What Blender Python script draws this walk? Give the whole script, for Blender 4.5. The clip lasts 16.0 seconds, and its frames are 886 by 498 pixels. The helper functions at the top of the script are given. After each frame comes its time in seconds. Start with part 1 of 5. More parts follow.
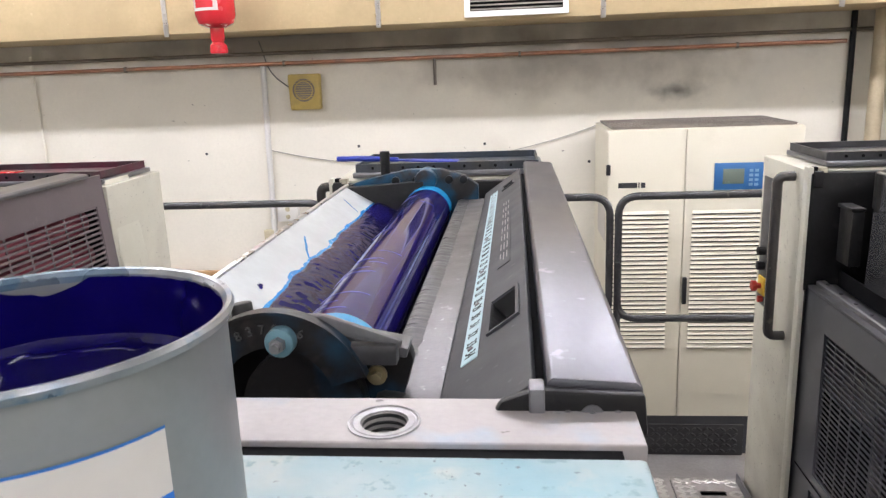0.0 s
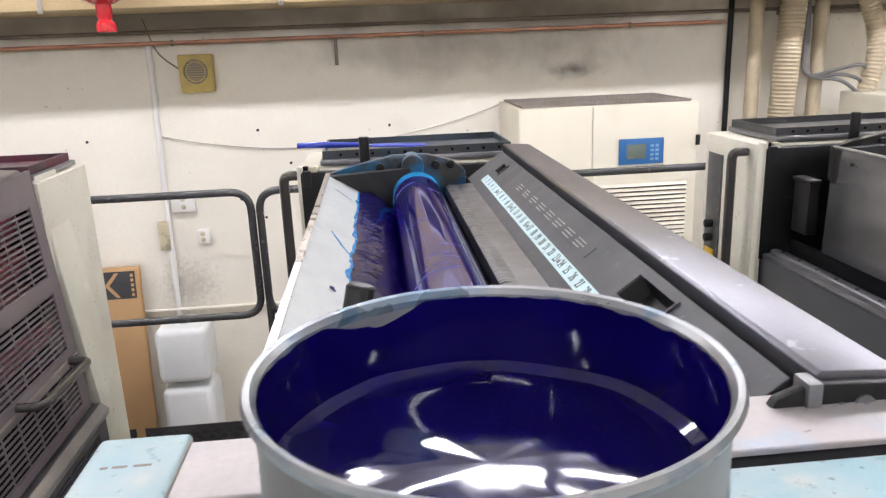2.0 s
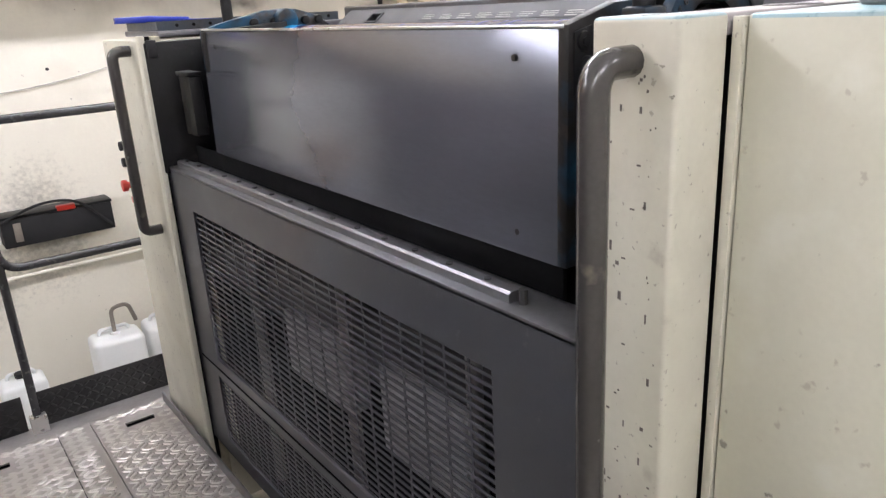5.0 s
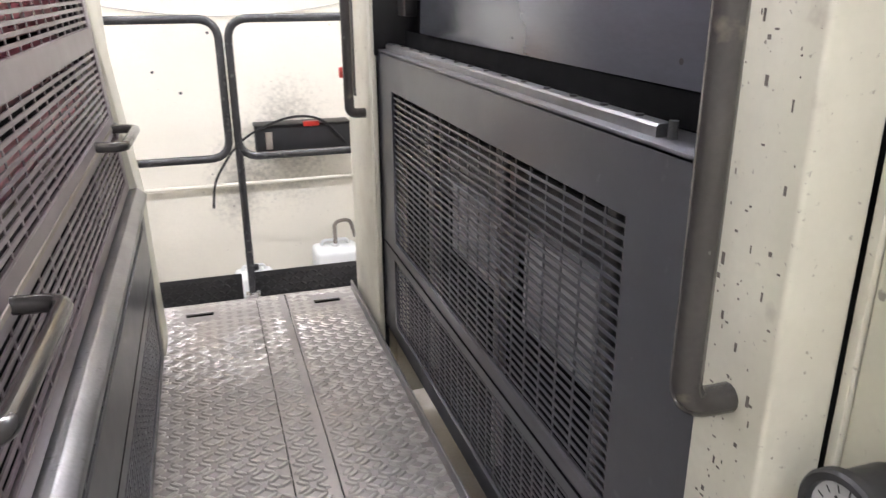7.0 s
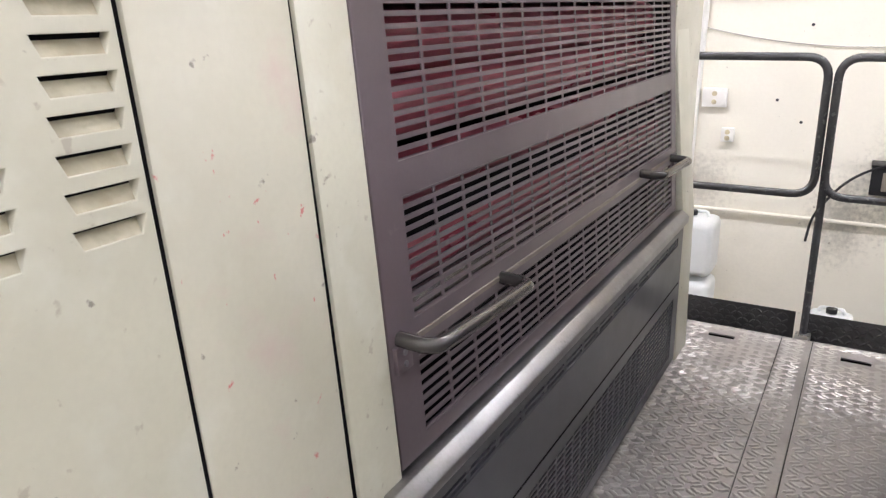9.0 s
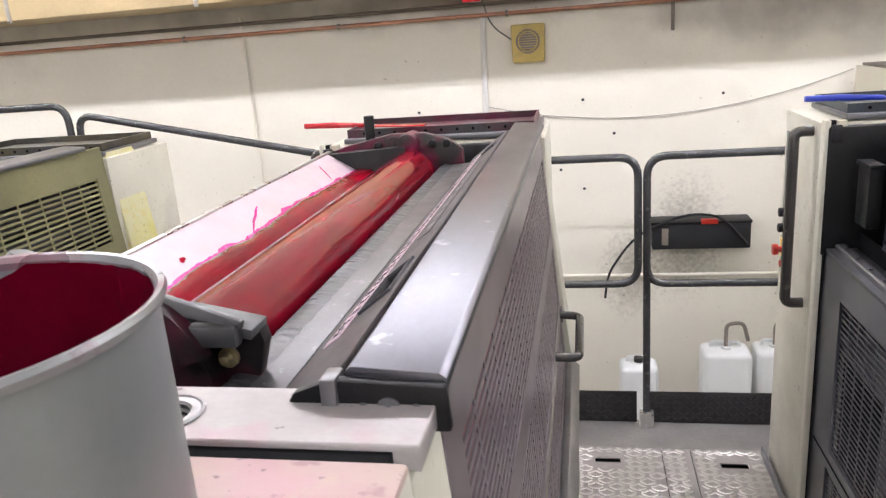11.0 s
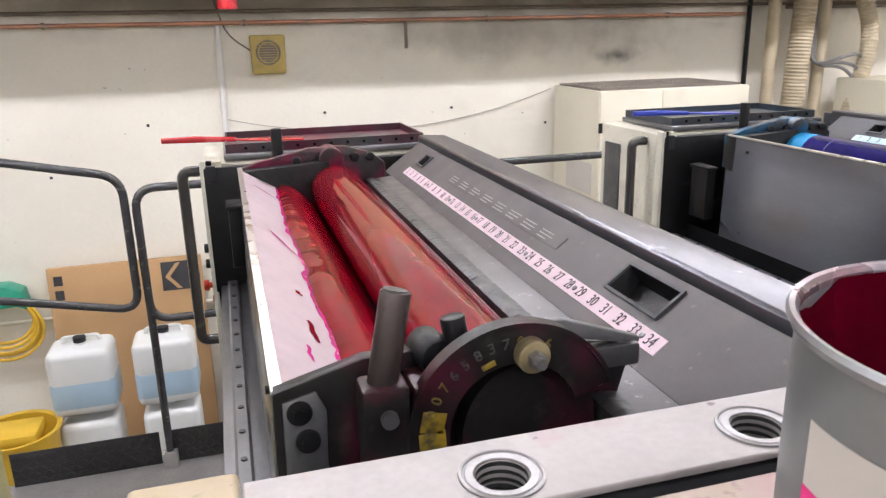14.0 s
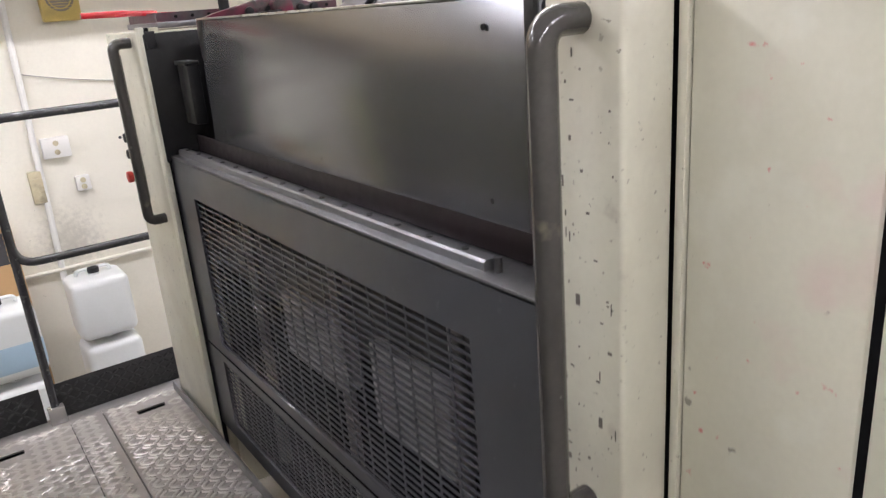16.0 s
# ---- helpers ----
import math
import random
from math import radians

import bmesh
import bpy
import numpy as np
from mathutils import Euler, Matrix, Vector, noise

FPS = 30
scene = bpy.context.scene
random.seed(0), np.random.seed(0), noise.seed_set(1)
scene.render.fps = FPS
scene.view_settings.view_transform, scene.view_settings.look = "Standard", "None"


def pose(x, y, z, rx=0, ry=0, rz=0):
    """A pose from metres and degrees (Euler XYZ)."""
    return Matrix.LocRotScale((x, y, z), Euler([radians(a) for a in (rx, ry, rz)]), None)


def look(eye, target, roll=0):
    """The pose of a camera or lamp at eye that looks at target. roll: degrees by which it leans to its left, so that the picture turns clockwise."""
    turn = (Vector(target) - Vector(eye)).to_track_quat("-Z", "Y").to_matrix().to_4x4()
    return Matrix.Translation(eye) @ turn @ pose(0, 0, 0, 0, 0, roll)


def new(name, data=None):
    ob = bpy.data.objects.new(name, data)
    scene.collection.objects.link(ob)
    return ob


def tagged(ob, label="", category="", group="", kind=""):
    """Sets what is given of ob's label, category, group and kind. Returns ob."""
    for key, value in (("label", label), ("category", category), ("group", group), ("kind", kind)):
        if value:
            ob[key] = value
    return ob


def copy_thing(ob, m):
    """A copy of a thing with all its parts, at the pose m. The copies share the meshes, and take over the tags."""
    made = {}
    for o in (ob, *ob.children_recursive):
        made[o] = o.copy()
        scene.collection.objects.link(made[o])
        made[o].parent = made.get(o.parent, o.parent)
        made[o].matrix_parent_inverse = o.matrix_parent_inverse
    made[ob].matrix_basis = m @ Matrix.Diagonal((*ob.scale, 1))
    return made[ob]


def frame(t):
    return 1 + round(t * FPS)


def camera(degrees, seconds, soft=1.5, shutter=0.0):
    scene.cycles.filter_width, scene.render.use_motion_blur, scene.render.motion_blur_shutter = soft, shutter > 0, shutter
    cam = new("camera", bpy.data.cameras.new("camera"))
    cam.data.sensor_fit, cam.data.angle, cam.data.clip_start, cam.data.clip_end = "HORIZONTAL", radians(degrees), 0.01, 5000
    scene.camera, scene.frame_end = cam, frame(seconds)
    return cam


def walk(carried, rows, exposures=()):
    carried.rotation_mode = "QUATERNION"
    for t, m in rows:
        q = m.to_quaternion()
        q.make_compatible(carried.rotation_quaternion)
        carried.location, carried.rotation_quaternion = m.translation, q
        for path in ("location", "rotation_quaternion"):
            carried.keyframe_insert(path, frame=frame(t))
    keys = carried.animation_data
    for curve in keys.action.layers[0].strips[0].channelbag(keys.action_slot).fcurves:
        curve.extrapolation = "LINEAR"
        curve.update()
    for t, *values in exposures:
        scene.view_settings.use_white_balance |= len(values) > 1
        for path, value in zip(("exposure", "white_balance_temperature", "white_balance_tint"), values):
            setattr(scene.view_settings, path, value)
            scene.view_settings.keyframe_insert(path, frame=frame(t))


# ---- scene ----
cam = camera(61.8, 16.0, 1.3, 0.15)
PATH = [
    (0, (0.508, -0.473, 1.796), (0.312, 1.462, 1.33), -2.2),
    (0.5, (0.441, -0.409, 1.829), (0.396, 1.532, 1.352), -3.0),
    (1, (0.366, -0.382, 1.837), (0.43, 1.557, 1.352), -3.1),
    (1.5, (0.313, -0.402, 1.84), (0.435, 1.531, 1.34), -2.7),
    (2, (0.213, -0.426, 1.813), (0.376, 1.495, 1.281), -2.3),
    (2.5, (0.11, -0.415, 1.757), (0.341, 1.488, 1.185), -1.4),
    (3, (0.006, -0.397, 1.738), (0.499, 1.456, 1.172), -0.9),
    (3.5, (-0.174, -0.387, 1.71), (0.644, 1.359, 1.177), -1.6),
    (3.7, (-0.253, -0.387, 1.688), (0.652, 1.318, 1.165), -1.8),
    (5.8, (-0.546, -0.366, 1.454), (0.603, 1.128, 0.784), -3.0),
    (6, (-0.555, -0.389, 1.416), (0.596, 1.106, 0.752), -2.8),
    (6.5, (-0.518, -0.421, 1.363), (0.528, 1.135, 0.667), -1.9),
    (7, (-0.401, -0.421, 1.369), (0.167, 1.375, 0.697), -0.3),
    (7.5, (-0.323, -0.429, 1.391), (-0.065, 1.441, 0.73), -0.9),
    (8, (-0.285, -0.451, 1.402), (-0.341, 1.448, 0.778), -2.0),
    (8.5, (-0.213, -0.539, 1.424), (-0.833, 1.262, 0.815), -2.2),
    (9, (-0.147, -0.589, 1.454), (-1.111, 1.052, 0.84), -1.3),
    (9.5, (-0.17, -0.605, 1.522), (-1.135, 1.042, 0.923), -1.8),
    (10, (-0.293, -0.529, 1.619), (-0.972, 1.275, 1.086), -5.5),
    (10.2, (-0.345, -0.484, 1.662), (-0.94, 1.354, 1.142), -5.7),
    (12.3, (-0.889, -0.36, 1.83), (-0.93, 1.548, 1.234), -1.0),
    (12.5, (-0.944, -0.374, 1.822), (-0.916, 1.54, 1.243), -0.7),
    (13, (-1.025, -0.377, 1.822), (-0.857, 1.536, 1.265), -0.4),
    (13.5, (-1.079, -0.356, 1.817), (-0.74, 1.539, 1.275), -1.1),
    (14, (-1.159, -0.352, 1.809), (-0.632, 1.493, 1.246), -1.3),
    (14.5, (-1.31, -0.374, 1.743), (-0.548, 1.358, 1.096), -1.2),
    (15, (-1.423, -0.368, 1.673), (-0.533, 1.288, 0.991), 0.2),
    (15.5, (-1.512, -0.356, 1.598), (-0.498, 1.253, 0.981), -2.0),
    (16, (-1.711, -0.422, 1.535), (-0.64, 1.142, 0.896), -4.7),
]
walk(cam, [(t, look(e, g, r)) for t, e, g, r in PATH], ((0.0, 0.07), (2.0, 0.12), (3.0, 0.15), (3.5, 0.03), (6.0, 0.54), (7.5, 0.66), (9.0, 0.42), (10.0, 0.33), (12.5, 0.14), (13.5, 0.16), (14.5, 0.0), (15.0, -0.04), (15.5, 0.06), (16.0, 0.2)))

# ---- world and light ----
world = bpy.data.worlds.new("hall_air")
scene.world = world
world.use_nodes = True
world.node_tree.nodes["Background"].inputs[0].default_value = (0.9, 0.95, 1.0, 1)
world.node_tree.nodes["Background"].inputs[1].default_value = 0.02

TUBE = 88.0          # strength of the fluorescent tubes
PITCH = 1.24         # distance from one printing unit to the next
TOP = 1.546          # height of the units' frames
TREAD = 0.42         # height of the walkway between the units
FLOOR = -0.758       # floor of the hall
WALL = 4.51          # back wall


# ---- materials ----
def rgb(c, f=1.0):
    return (min(c[0] * f, 1), min(c[1] * f, 1), min(c[2] * f, 1), 1)


def surf(name, col, rough=0.5, metal=0.0, var=0.12, scale=5.0, grain=90.0, bump=0.08, stains=(), coat=0.0, rvar=0.12, stretch=None, spec=0.5):
    """A painted, metal or plastic surface with broad and fine variation. stains: (colour, scale, from, to, amount)."""
    m = bpy.data.materials.new(name)
    m.use_nodes = True
    nt = m.node_tree
    n, l = nt.nodes, nt.links
    b = n["Principled BSDF"]
    b.inputs["Metallic"].default_value = metal
    b.inputs["Coat Weight"].default_value = coat
    b.inputs["Coat Roughness"].default_value = 0.12
    b.inputs["Specular IOR Level"].default_value = spec
    tc = n.new("ShaderNodeTexCoord")
    vec = tc.outputs["Object"]
    if stretch:
        mp = n.new("ShaderNodeMapping")
        mp.inputs["Scale"].default_value = stretch
        l.new(vec, mp.inputs["Vector"])
        vec = mp.outputs["Vector"]

    def noise_at(sc, detail=4.0, v=None):
        t = n.new("ShaderNodeTexNoise")
        t.inputs["Scale"].default_value = sc
        t.inputs["Detail"].default_value = detail
        l.new(v or vec, t.inputs["Vector"])
        return t.outputs["Fac"]

    def ramp(fac, p0, p1, c0, c1):
        r = n.new("ShaderNodeValToRGB")
        r.color_ramp.elements[0].position, r.color_ramp.elements[1].position = p0, p1
        r.color_ramp.elements[0].color, r.color_ramp.elements[1].color = c0, c1
        l.new(fac, r.inputs["Fac"])
        return r.outputs["Color"]

    def mix(fac, a, c, amount=None):
        x = n.new("ShaderNodeMix")
        x.data_type = "RGBA"
        l.new(fac, x.inputs[0])
        l.new(a, x.inputs[6])
        if isinstance(c, tuple):
            x.inputs[7].default_value = c
        else:
            l.new(c, x.inputs[7])
        return x.outputs[2]

    color = ramp(noise_at(scale), 0.3, 0.7, rgb(col, 1 - var), rgb(col, 1 + var * 0.6))
    color = mix(ramp(noise_at(grain, 3), 0.35, 0.75, (0, 0, 0, 1), (0.35, 0.35, 0.35, 1)), color, rgb(col, 1 - var * 1.6))
    for k, (sc_col, sc, p0, p1, amount) in enumerate(stains):
        off = n.new("ShaderNodeVectorMath")
        off.inputs[1].default_value = (3.7 * k + 1.3, 9.1 * k, 5.3 * k)
        l.new(tc.outputs["Object"], off.inputs[0])
        f = ramp(noise_at(sc, 6, off.outputs[0]), p0, p1, (0, 0, 0, 1), (amount, amount, amount, 1))
        color = mix(f, color, (*sc_col, 1))
    l.new(color, b.inputs["Base Color"])
    rr = n.new("ShaderNodeMapRange")
    rr.inputs[3].default_value, rr.inputs[4].default_value = max(rough - rvar, 0.02), min(rough + rvar, 1)
    l.new(noise_at(scale * 3), rr.inputs[0])
    l.new(rr.outputs[0], b.inputs["Roughness"])
    if bump:
        bp = n.new("ShaderNodeBump")
        bp.inputs["Strength"].default_value = bump
        bp.inputs["Distance"].default_value = 0.004
        l.new(noise_at(grain, 3), bp.inputs["Height"])
        l.new(bp.outputs[0], b.inputs["Normal"])
    return m


def glow(name, col, strength):
    m = bpy.data.materials.new(name)
    m.use_nodes = True
    b = m.node_tree.nodes["Principled BSDF"]
    b.inputs["Base Color"].default_value = (*col, 1)
    b.inputs["Emission Color"].default_value = (*col, 1)
    b.inputs["Emission Strength"].default_value = strength
    return m


DIRT = (0.16, 0.13, 0.10)
M = {}
M["wall"] = surf("wall_paint", (0.80, 0.765, 0.67), 0.75, var=0.07, scale=1.2, grain=60, bump=0.05,
                 stains=(((0.45, 0.40, 0.32), 1.3, 0.62, 0.8, 0.35), ((0.10, 0.08, 0.07), 26, 0.71, 0.76, 0.6)))
M["ceiling"] = surf("ceiling_paint", (0.80, 0.79, 0.76), 0.9, var=0.1)
M["concrete"] = surf("concrete", (0.34, 0.32, 0.29), 0.8, var=0.25, scale=2, stains=((DIRT, 3, 0.5, 0.8, 0.6),))
M["cream"] = surf("cream_machine_paint", (0.60, 0.59, 0.495), 0.38, var=0.07, scale=4, grain=140, bump=0.03,
                  stains=(((0.40, 0.38, 0.29), 5, 0.52, 0.85, 0.45), ((0.70, 0.71, 0.65), 11, 0.56, 0.75, 0.5), ((0.12, 0.10, 0.09), 38, 0.70, 0.74, 0.7), ((0.33, 0.29, 0.24), 60, 0.66, 0.72, 0.5)))
M["cream_old"] = surf("scuffed_cream_paint", (0.60, 0.585, 0.495), 0.42, var=0.08, scale=6, grain=120, bump=0.04,
                      stains=(((0.33, 0.30, 0.27), 7, 0.48, 0.85, 0.5), ((0.10, 0.085, 0.075), 110, 0.655, 0.70, 0.5), ((0.09, 0.075, 0.065), 85, 0.712, 0.728, 0.7), ((0.25, 0.21, 0.18), 24, 0.66, 0.78, 0.5), ((0.45, 0.40, 0.30), 6, 0.55, 0.8, 0.5)))
M["dark"] = surf("dark_grey_machine_paint", (0.054, 0.057, 0.070), 0.40, var=0.12, scale=5, grain=160, bump=0.015, coat=0.25,
                 stains=(((0.085, 0.083, 0.083), 3, 0.40, 0.9, 0.45), ((0.13, 0.13, 0.14), 45, 0.66, 0.74, 0.35)), rvar=0.06)
M["dark_warm"] = surf("dark_grey_paint_with_red_haze", (0.118, 0.094, 0.106), 0.38, var=0.12, scale=5, grain=160, bump=0.015, coat=0.25,
                      stains=(((0.16, 0.11, 0.125), 3, 0.40, 0.9, 0.5), ((0.22, 0.17, 0.18), 45, 0.66, 0.74, 0.35)), rvar=0.06)
M["key_paint"] = surf("dull_dark_cover_paint", (0.045, 0.047, 0.054), 0.55, var=0.15, scale=6, grain=150, bump=0.02, spec=0.35,
                      stains=(((0.10, 0.10, 0.105), 9, 0.5, 0.8, 0.4), ((0.15, 0.15, 0.155), 60, 0.67, 0.74, 0.4)))
M["key_paint_warm"] = surf("dull_dark_cover_paint_with_red_haze", (0.068, 0.060, 0.064), 0.50, var=0.15, scale=6, grain=150, bump=0.02, spec=0.4,
                           stains=(((0.13, 0.11, 0.115), 9, 0.5, 0.8, 0.4), ((0.18, 0.16, 0.165), 60, 0.67, 0.74, 0.4)))
M["olive"] = surf("dark_paint_with_yellow_haze", (0.20, 0.19, 0.095), 0.5, var=0.2, scale=5, grain=160, bump=0.04)
# near-black with hardly any shine: shade of gaps and hollows as colour
M["black"] = surf("void_shade_black", (0.008, 0.008, 0.009), 0.8, var=0.3, spec=0.05)
M["rubber"] = surf("black_rubber", (0.018, 0.018, 0.020), 0.6, var=0.3, grain=200, spec=0.25)
M["rail"] = surf("dark_grey_tube_paint", (0.050, 0.050, 0.055), 0.24, var=0.25, scale=14, grain=220, bump=0.03,
                 stains=(((0.22, 0.20, 0.18), 30, 0.68, 0.74, 0.5),))
M["handle"] = surf("worn_grey_handle_paint", (0.058, 0.054, 0.054), 0.22, 0.2, var=0.2, scale=10, grain=180, bump=0.02, coat=0.4,
                   stains=(((0.20, 0.17, 0.14), 24, 0.64, 0.74, 0.5),))
M["steel"] = surf("worn_steel", (0.29, 0.285, 0.29), 0.36, 0.8, var=0.25, scale=7, grain=180, bump=0.05,
                  stains=(((0.19, 0.17, 0.16), 9, 0.45, 0.85, 0.5), ((0.12, 0.11, 0.11), 70, 0.64, 0.73, 0.5)))
M["steel_dark"] = surf("dark_worn_steel", (0.22, 0.22, 0.235), 0.36, 0.75, var=0.2, scale=6, grain=150, bump=0.04,
                       stains=(((0.10, 0.09, 0.09), 8, 0.55, 0.75, 0.5),))
M["bar_steel"] = surf("worn_bar_steel", (0.125, 0.125, 0.143), 0.32, 0.7, var=0.16, scale=5, grain=150, bump=0.03, rvar=0.08,
                      stains=(((0.11, 0.105, 0.11), 10, 0.5, 0.8, 0.5), ((0.32, 0.32, 0.35), 34, 0.66, 0.72, 0.5)), stretch=(1, 0.35, 1))
M["table_steel"] = surf("speckled_table_steel", (0.125, 0.12, 0.125), 0.40, 0.6, var=0.22, scale=8, grain=170, bump=0.06,
                        stains=(((0.09, 0.085, 0.085), 9, 0.5, 0.75, 0.5), ((0.30, 0.29, 0.30), 80, 0.64, 0.72, 0.6)))
M["sheet"] = surf("brushed_grey_sheet", (0.20, 0.20, 0.212), 0.22, 0.75, var=0.10, scale=3, grain=60, bump=0.0, rvar=0.04, stretch=(1, 1, 4))
M["sheet_blue"] = surf("dark_blue_black_sheet", (0.18, 0.19, 0.225), 0.20, 0.6, var=0.12, scale=3, grain=60, bump=0.0, rvar=0.04, stretch=(1, 1, 4))
M["iron"] = surf("inky_cast_iron", (0.010, 0.010, 0.011), 0.42, 0.0, var=0.3, scale=14, grain=120, bump=0.15, spec=0.22,
                 stains=(((0.06, 0.057, 0.055), 18, 0.62, 0.75, 0.4),))
M["tread"] = surf("worn_tread_steel", (0.33, 0.315, 0.308), 0.42, 0.5, var=0.22, scale=4, grain=70, bump=0.08,
                  stains=(((0.20, 0.18, 0.17), 5, 0.5, 0.8, 0.5),))
M["tread_lug"] = surf("polished_tread_lugs", (0.42, 0.405, 0.395), 0.36, 0.65, var=0.12, scale=6, grain=90, bump=0.03,
                      stains=(((0.33, 0.30, 0.28), 4, 0.5, 0.75, 0.5),))
M["black_tread"] = surf("black_tread_plate", (0.030, 0.030, 0.033), 0.5, 0.1, var=0.3, scale=6)
M["aluminium"] = surf("aluminium", (0.62, 0.61, 0.60), 0.3, 0.9, var=0.12, scale=9, grain=200, bump=0.03)
M["copper"] = surf("copper_pipe", (0.50, 0.25, 0.16), 0.4, 0.6, var=0.25, scale=5, stains=(((0.25, 0.2, 0.17), 7, 0.5, 0.7, 0.6),))
M["grey_pipe"] = surf("grey_dusty_pipe", (0.24, 0.21, 0.18), 0.6, 0.2, var=0.25, scale=6)
M["duct"] = surf("beige_duct_board", (0.50, 0.39, 0.22), 0.6, var=0.12, scale=2.5, grain=50, bump=0.05,
                 stains=(((0.35, 0.26, 0.14), 2.5, 0.5, 0.8, 0.5), ((0.70, 0.58, 0.36), 30, 0.66, 0.75, 0.5)))
M["red"] = surf("red_enamel", (0.52, 0.018, 0.028), 0.25, var=0.12, coat=0.4)
M["paper"] = surf("paper", (0.56, 0.53, 0.49), 0.7, var=0.06, bump=0.02)
M["white"] = surf("white_plastic", (0.76, 0.75, 0.72), 0.45, var=0.06, bump=0.02, stains=((DIRT, 6, 0.66, 0.85, 0.3),))
M["yellowed"] = surf("yellowed_plastic", (0.55, 0.42, 0.13), 0.55, var=0.12, scale=9, stains=(((0.35, 0.27, 0.12), 9, 0.5, 0.75, 0.6),))
M["socket"] = surf("yellowed_socket_plastic", (0.56, 0.50, 0.34), 0.5, var=0.15, scale=12, stains=((DIRT, 14, 0.52, 0.7, 0.6),))
M["yellow"] = surf("yellow_plastic", (0.72, 0.46, 0.04), 0.45, var=0.12, scale=9)
M["green"] = surf("green_plastic", (0.02, 0.30, 0.19), 0.4, var=0.12, scale=9)
M["card"] = surf("cardboard", (0.47, 0.29, 0.14), 0.8, var=0.08, scale=3, grain=70, bump=0.05)
M["print"] = surf("dark_print", (0.035, 0.035, 0.04), 0.7, var=0.2)
M["blue_panel"] = surf("blue_panel", (0.025, 0.13, 0.34), 0.4, var=0.08)
M["blue_plastic"] = surf("blue_plastic", (0.02, 0.045, 0.42), 0.35, var=0.15)
M["lcd"] = surf("grey_display", (0.14, 0.17, 0.14), 0.25, var=0.06)
M["cabinet"] = surf("cream_cabinet_paint", (0.70, 0.66, 0.54), 0.5, var=0.05, scale=2, grain=120, bump=0.02,
                    stains=(((0.42, 0.36, 0.27), 3, 0.64, 0.85, 0.35),))
M["hose"] = surf("beige_ribbed_hose", (0.46, 0.39, 0.27), 0.6, var=0.2, scale=6)
M["cable"] = surf("grey_cable", (0.16, 0.155, 0.15), 0.5, var=0.2)
M["red_btn"] = surf("red_button", (0.5, 0.03, 0.02), 0.35)
M["tin"] = surf("grey_tin", (0.22, 0.23, 0.235), 0.36, 0.4, var=0.08, scale=8, grain=160, bump=0.02, rvar=0.08)
M["brass"] = surf("pale_brass", (0.34, 0.28, 0.16), 0.4, 0.6, var=0.25, scale=30)
M["lens_white"] = surf("dial_face", (0.50, 0.51, 0.52), 0.3, var=0.08, stains=((DIRT, 30, 0.6, 0.7, 0.5),))
M["glassy"] = surf("translucent_white_plastic", (0.74, 0.76, 0.76), 0.4, var=0.05)
M["liquid"] = surf("pale_blue_liquid", (0.42, 0.57, 0.70), 0.35, var=0.05)
M["grimy"] = surf("grimy_steel", (0.075, 0.075, 0.08), 0.40, 0.5, var=0.3, scale=12, grain=120, bump=0.1, stains=(((0.03, 0.03, 0.03), 14, 0.5, 0.7, 0.6),))
M["scuff"] = surf("bare_scuffed_metal", (0.13, 0.11, 0.10), 0.6, var=0.4, scale=60)
M["digit"] = surf("worn_digit_paint", (0.040, 0.041, 0.040), 0.5)
M["digit_yellow"] = surf("yellowed_digit_paint", (0.14, 0.105, 0.025), 0.5, var=0.3, scale=60)
M["arm"] = surf("dusty_grey_arm_steel", (0.095, 0.095, 0.10), 0.45, 0.4, var=0.25, scale=16, grain=120, bump=0.08,
                stains=(((0.07, 0.065, 0.065), 24, 0.52, 0.7, 0.6), ((0.24, 0.24, 0.25), 50, 0.62, 0.72, 0.5)))
M["pale_wire"] = surf("pale_grey_wire", (0.40, 0.38, 0.34), 0.6)
M["maroon"] = surf("dark_red_inked_rubber", (0.30, 0.055, 0.085), 0.3, var=0.2, scale=4, stretch=(1, 0.3, 1))
M["lever_brown"] = surf("brown_stained_steel", (0.060, 0.046, 0.044), 0.3, 0.4, var=0.3, scale=14)
M["engraving"] = surf("engraved_text", (0.33, 0.32, 0.31), 0.5)
# browner than the cream paint: louvre shade put into the colour, plus grime
M["scoop"] = surf("grimy_shaded_scoop", (0.50, 0.47, 0.36), 0.5, var=0.2, scale=40, grain=140, bump=0.04, stains=(((0.30, 0.25, 0.16), 30, 0.45, 0.7, 0.6),))
M["spatter"] = surf("cream_paint_with_red_spatter", (0.60, 0.585, 0.495), 0.38, var=0.07, scale=4, grain=140, bump=0.03,
                    stains=(((0.40, 0.38, 0.29), 5, 0.52, 0.85, 0.45), ((0.70, 0.71, 0.65), 11, 0.56, 0.75, 0.5), ((0.12, 0.10, 0.09), 38, 0.70, 0.74, 0.7), ((0.55, 0.10, 0.12), 48, 0.69, 0.73, 0.8), ((0.60, 0.42, 0.42), 9, 0.58, 0.72, 0.5)))
M["tube"] = glow("fluorescent_tube", (0.97, 0.955, 1.04), TUBE)


def ink(name, col, sheen, bump=0.05, rough=0.08, spec=0.09):
    return surf(name, col, rough, var=0.25, scale=9, grain=22, bump=bump, rvar=0.03, spec=spec,
                stains=((sheen, 7, 0.52, 0.78, 0.55),), stretch=(2.5, 0.7, 2.5))


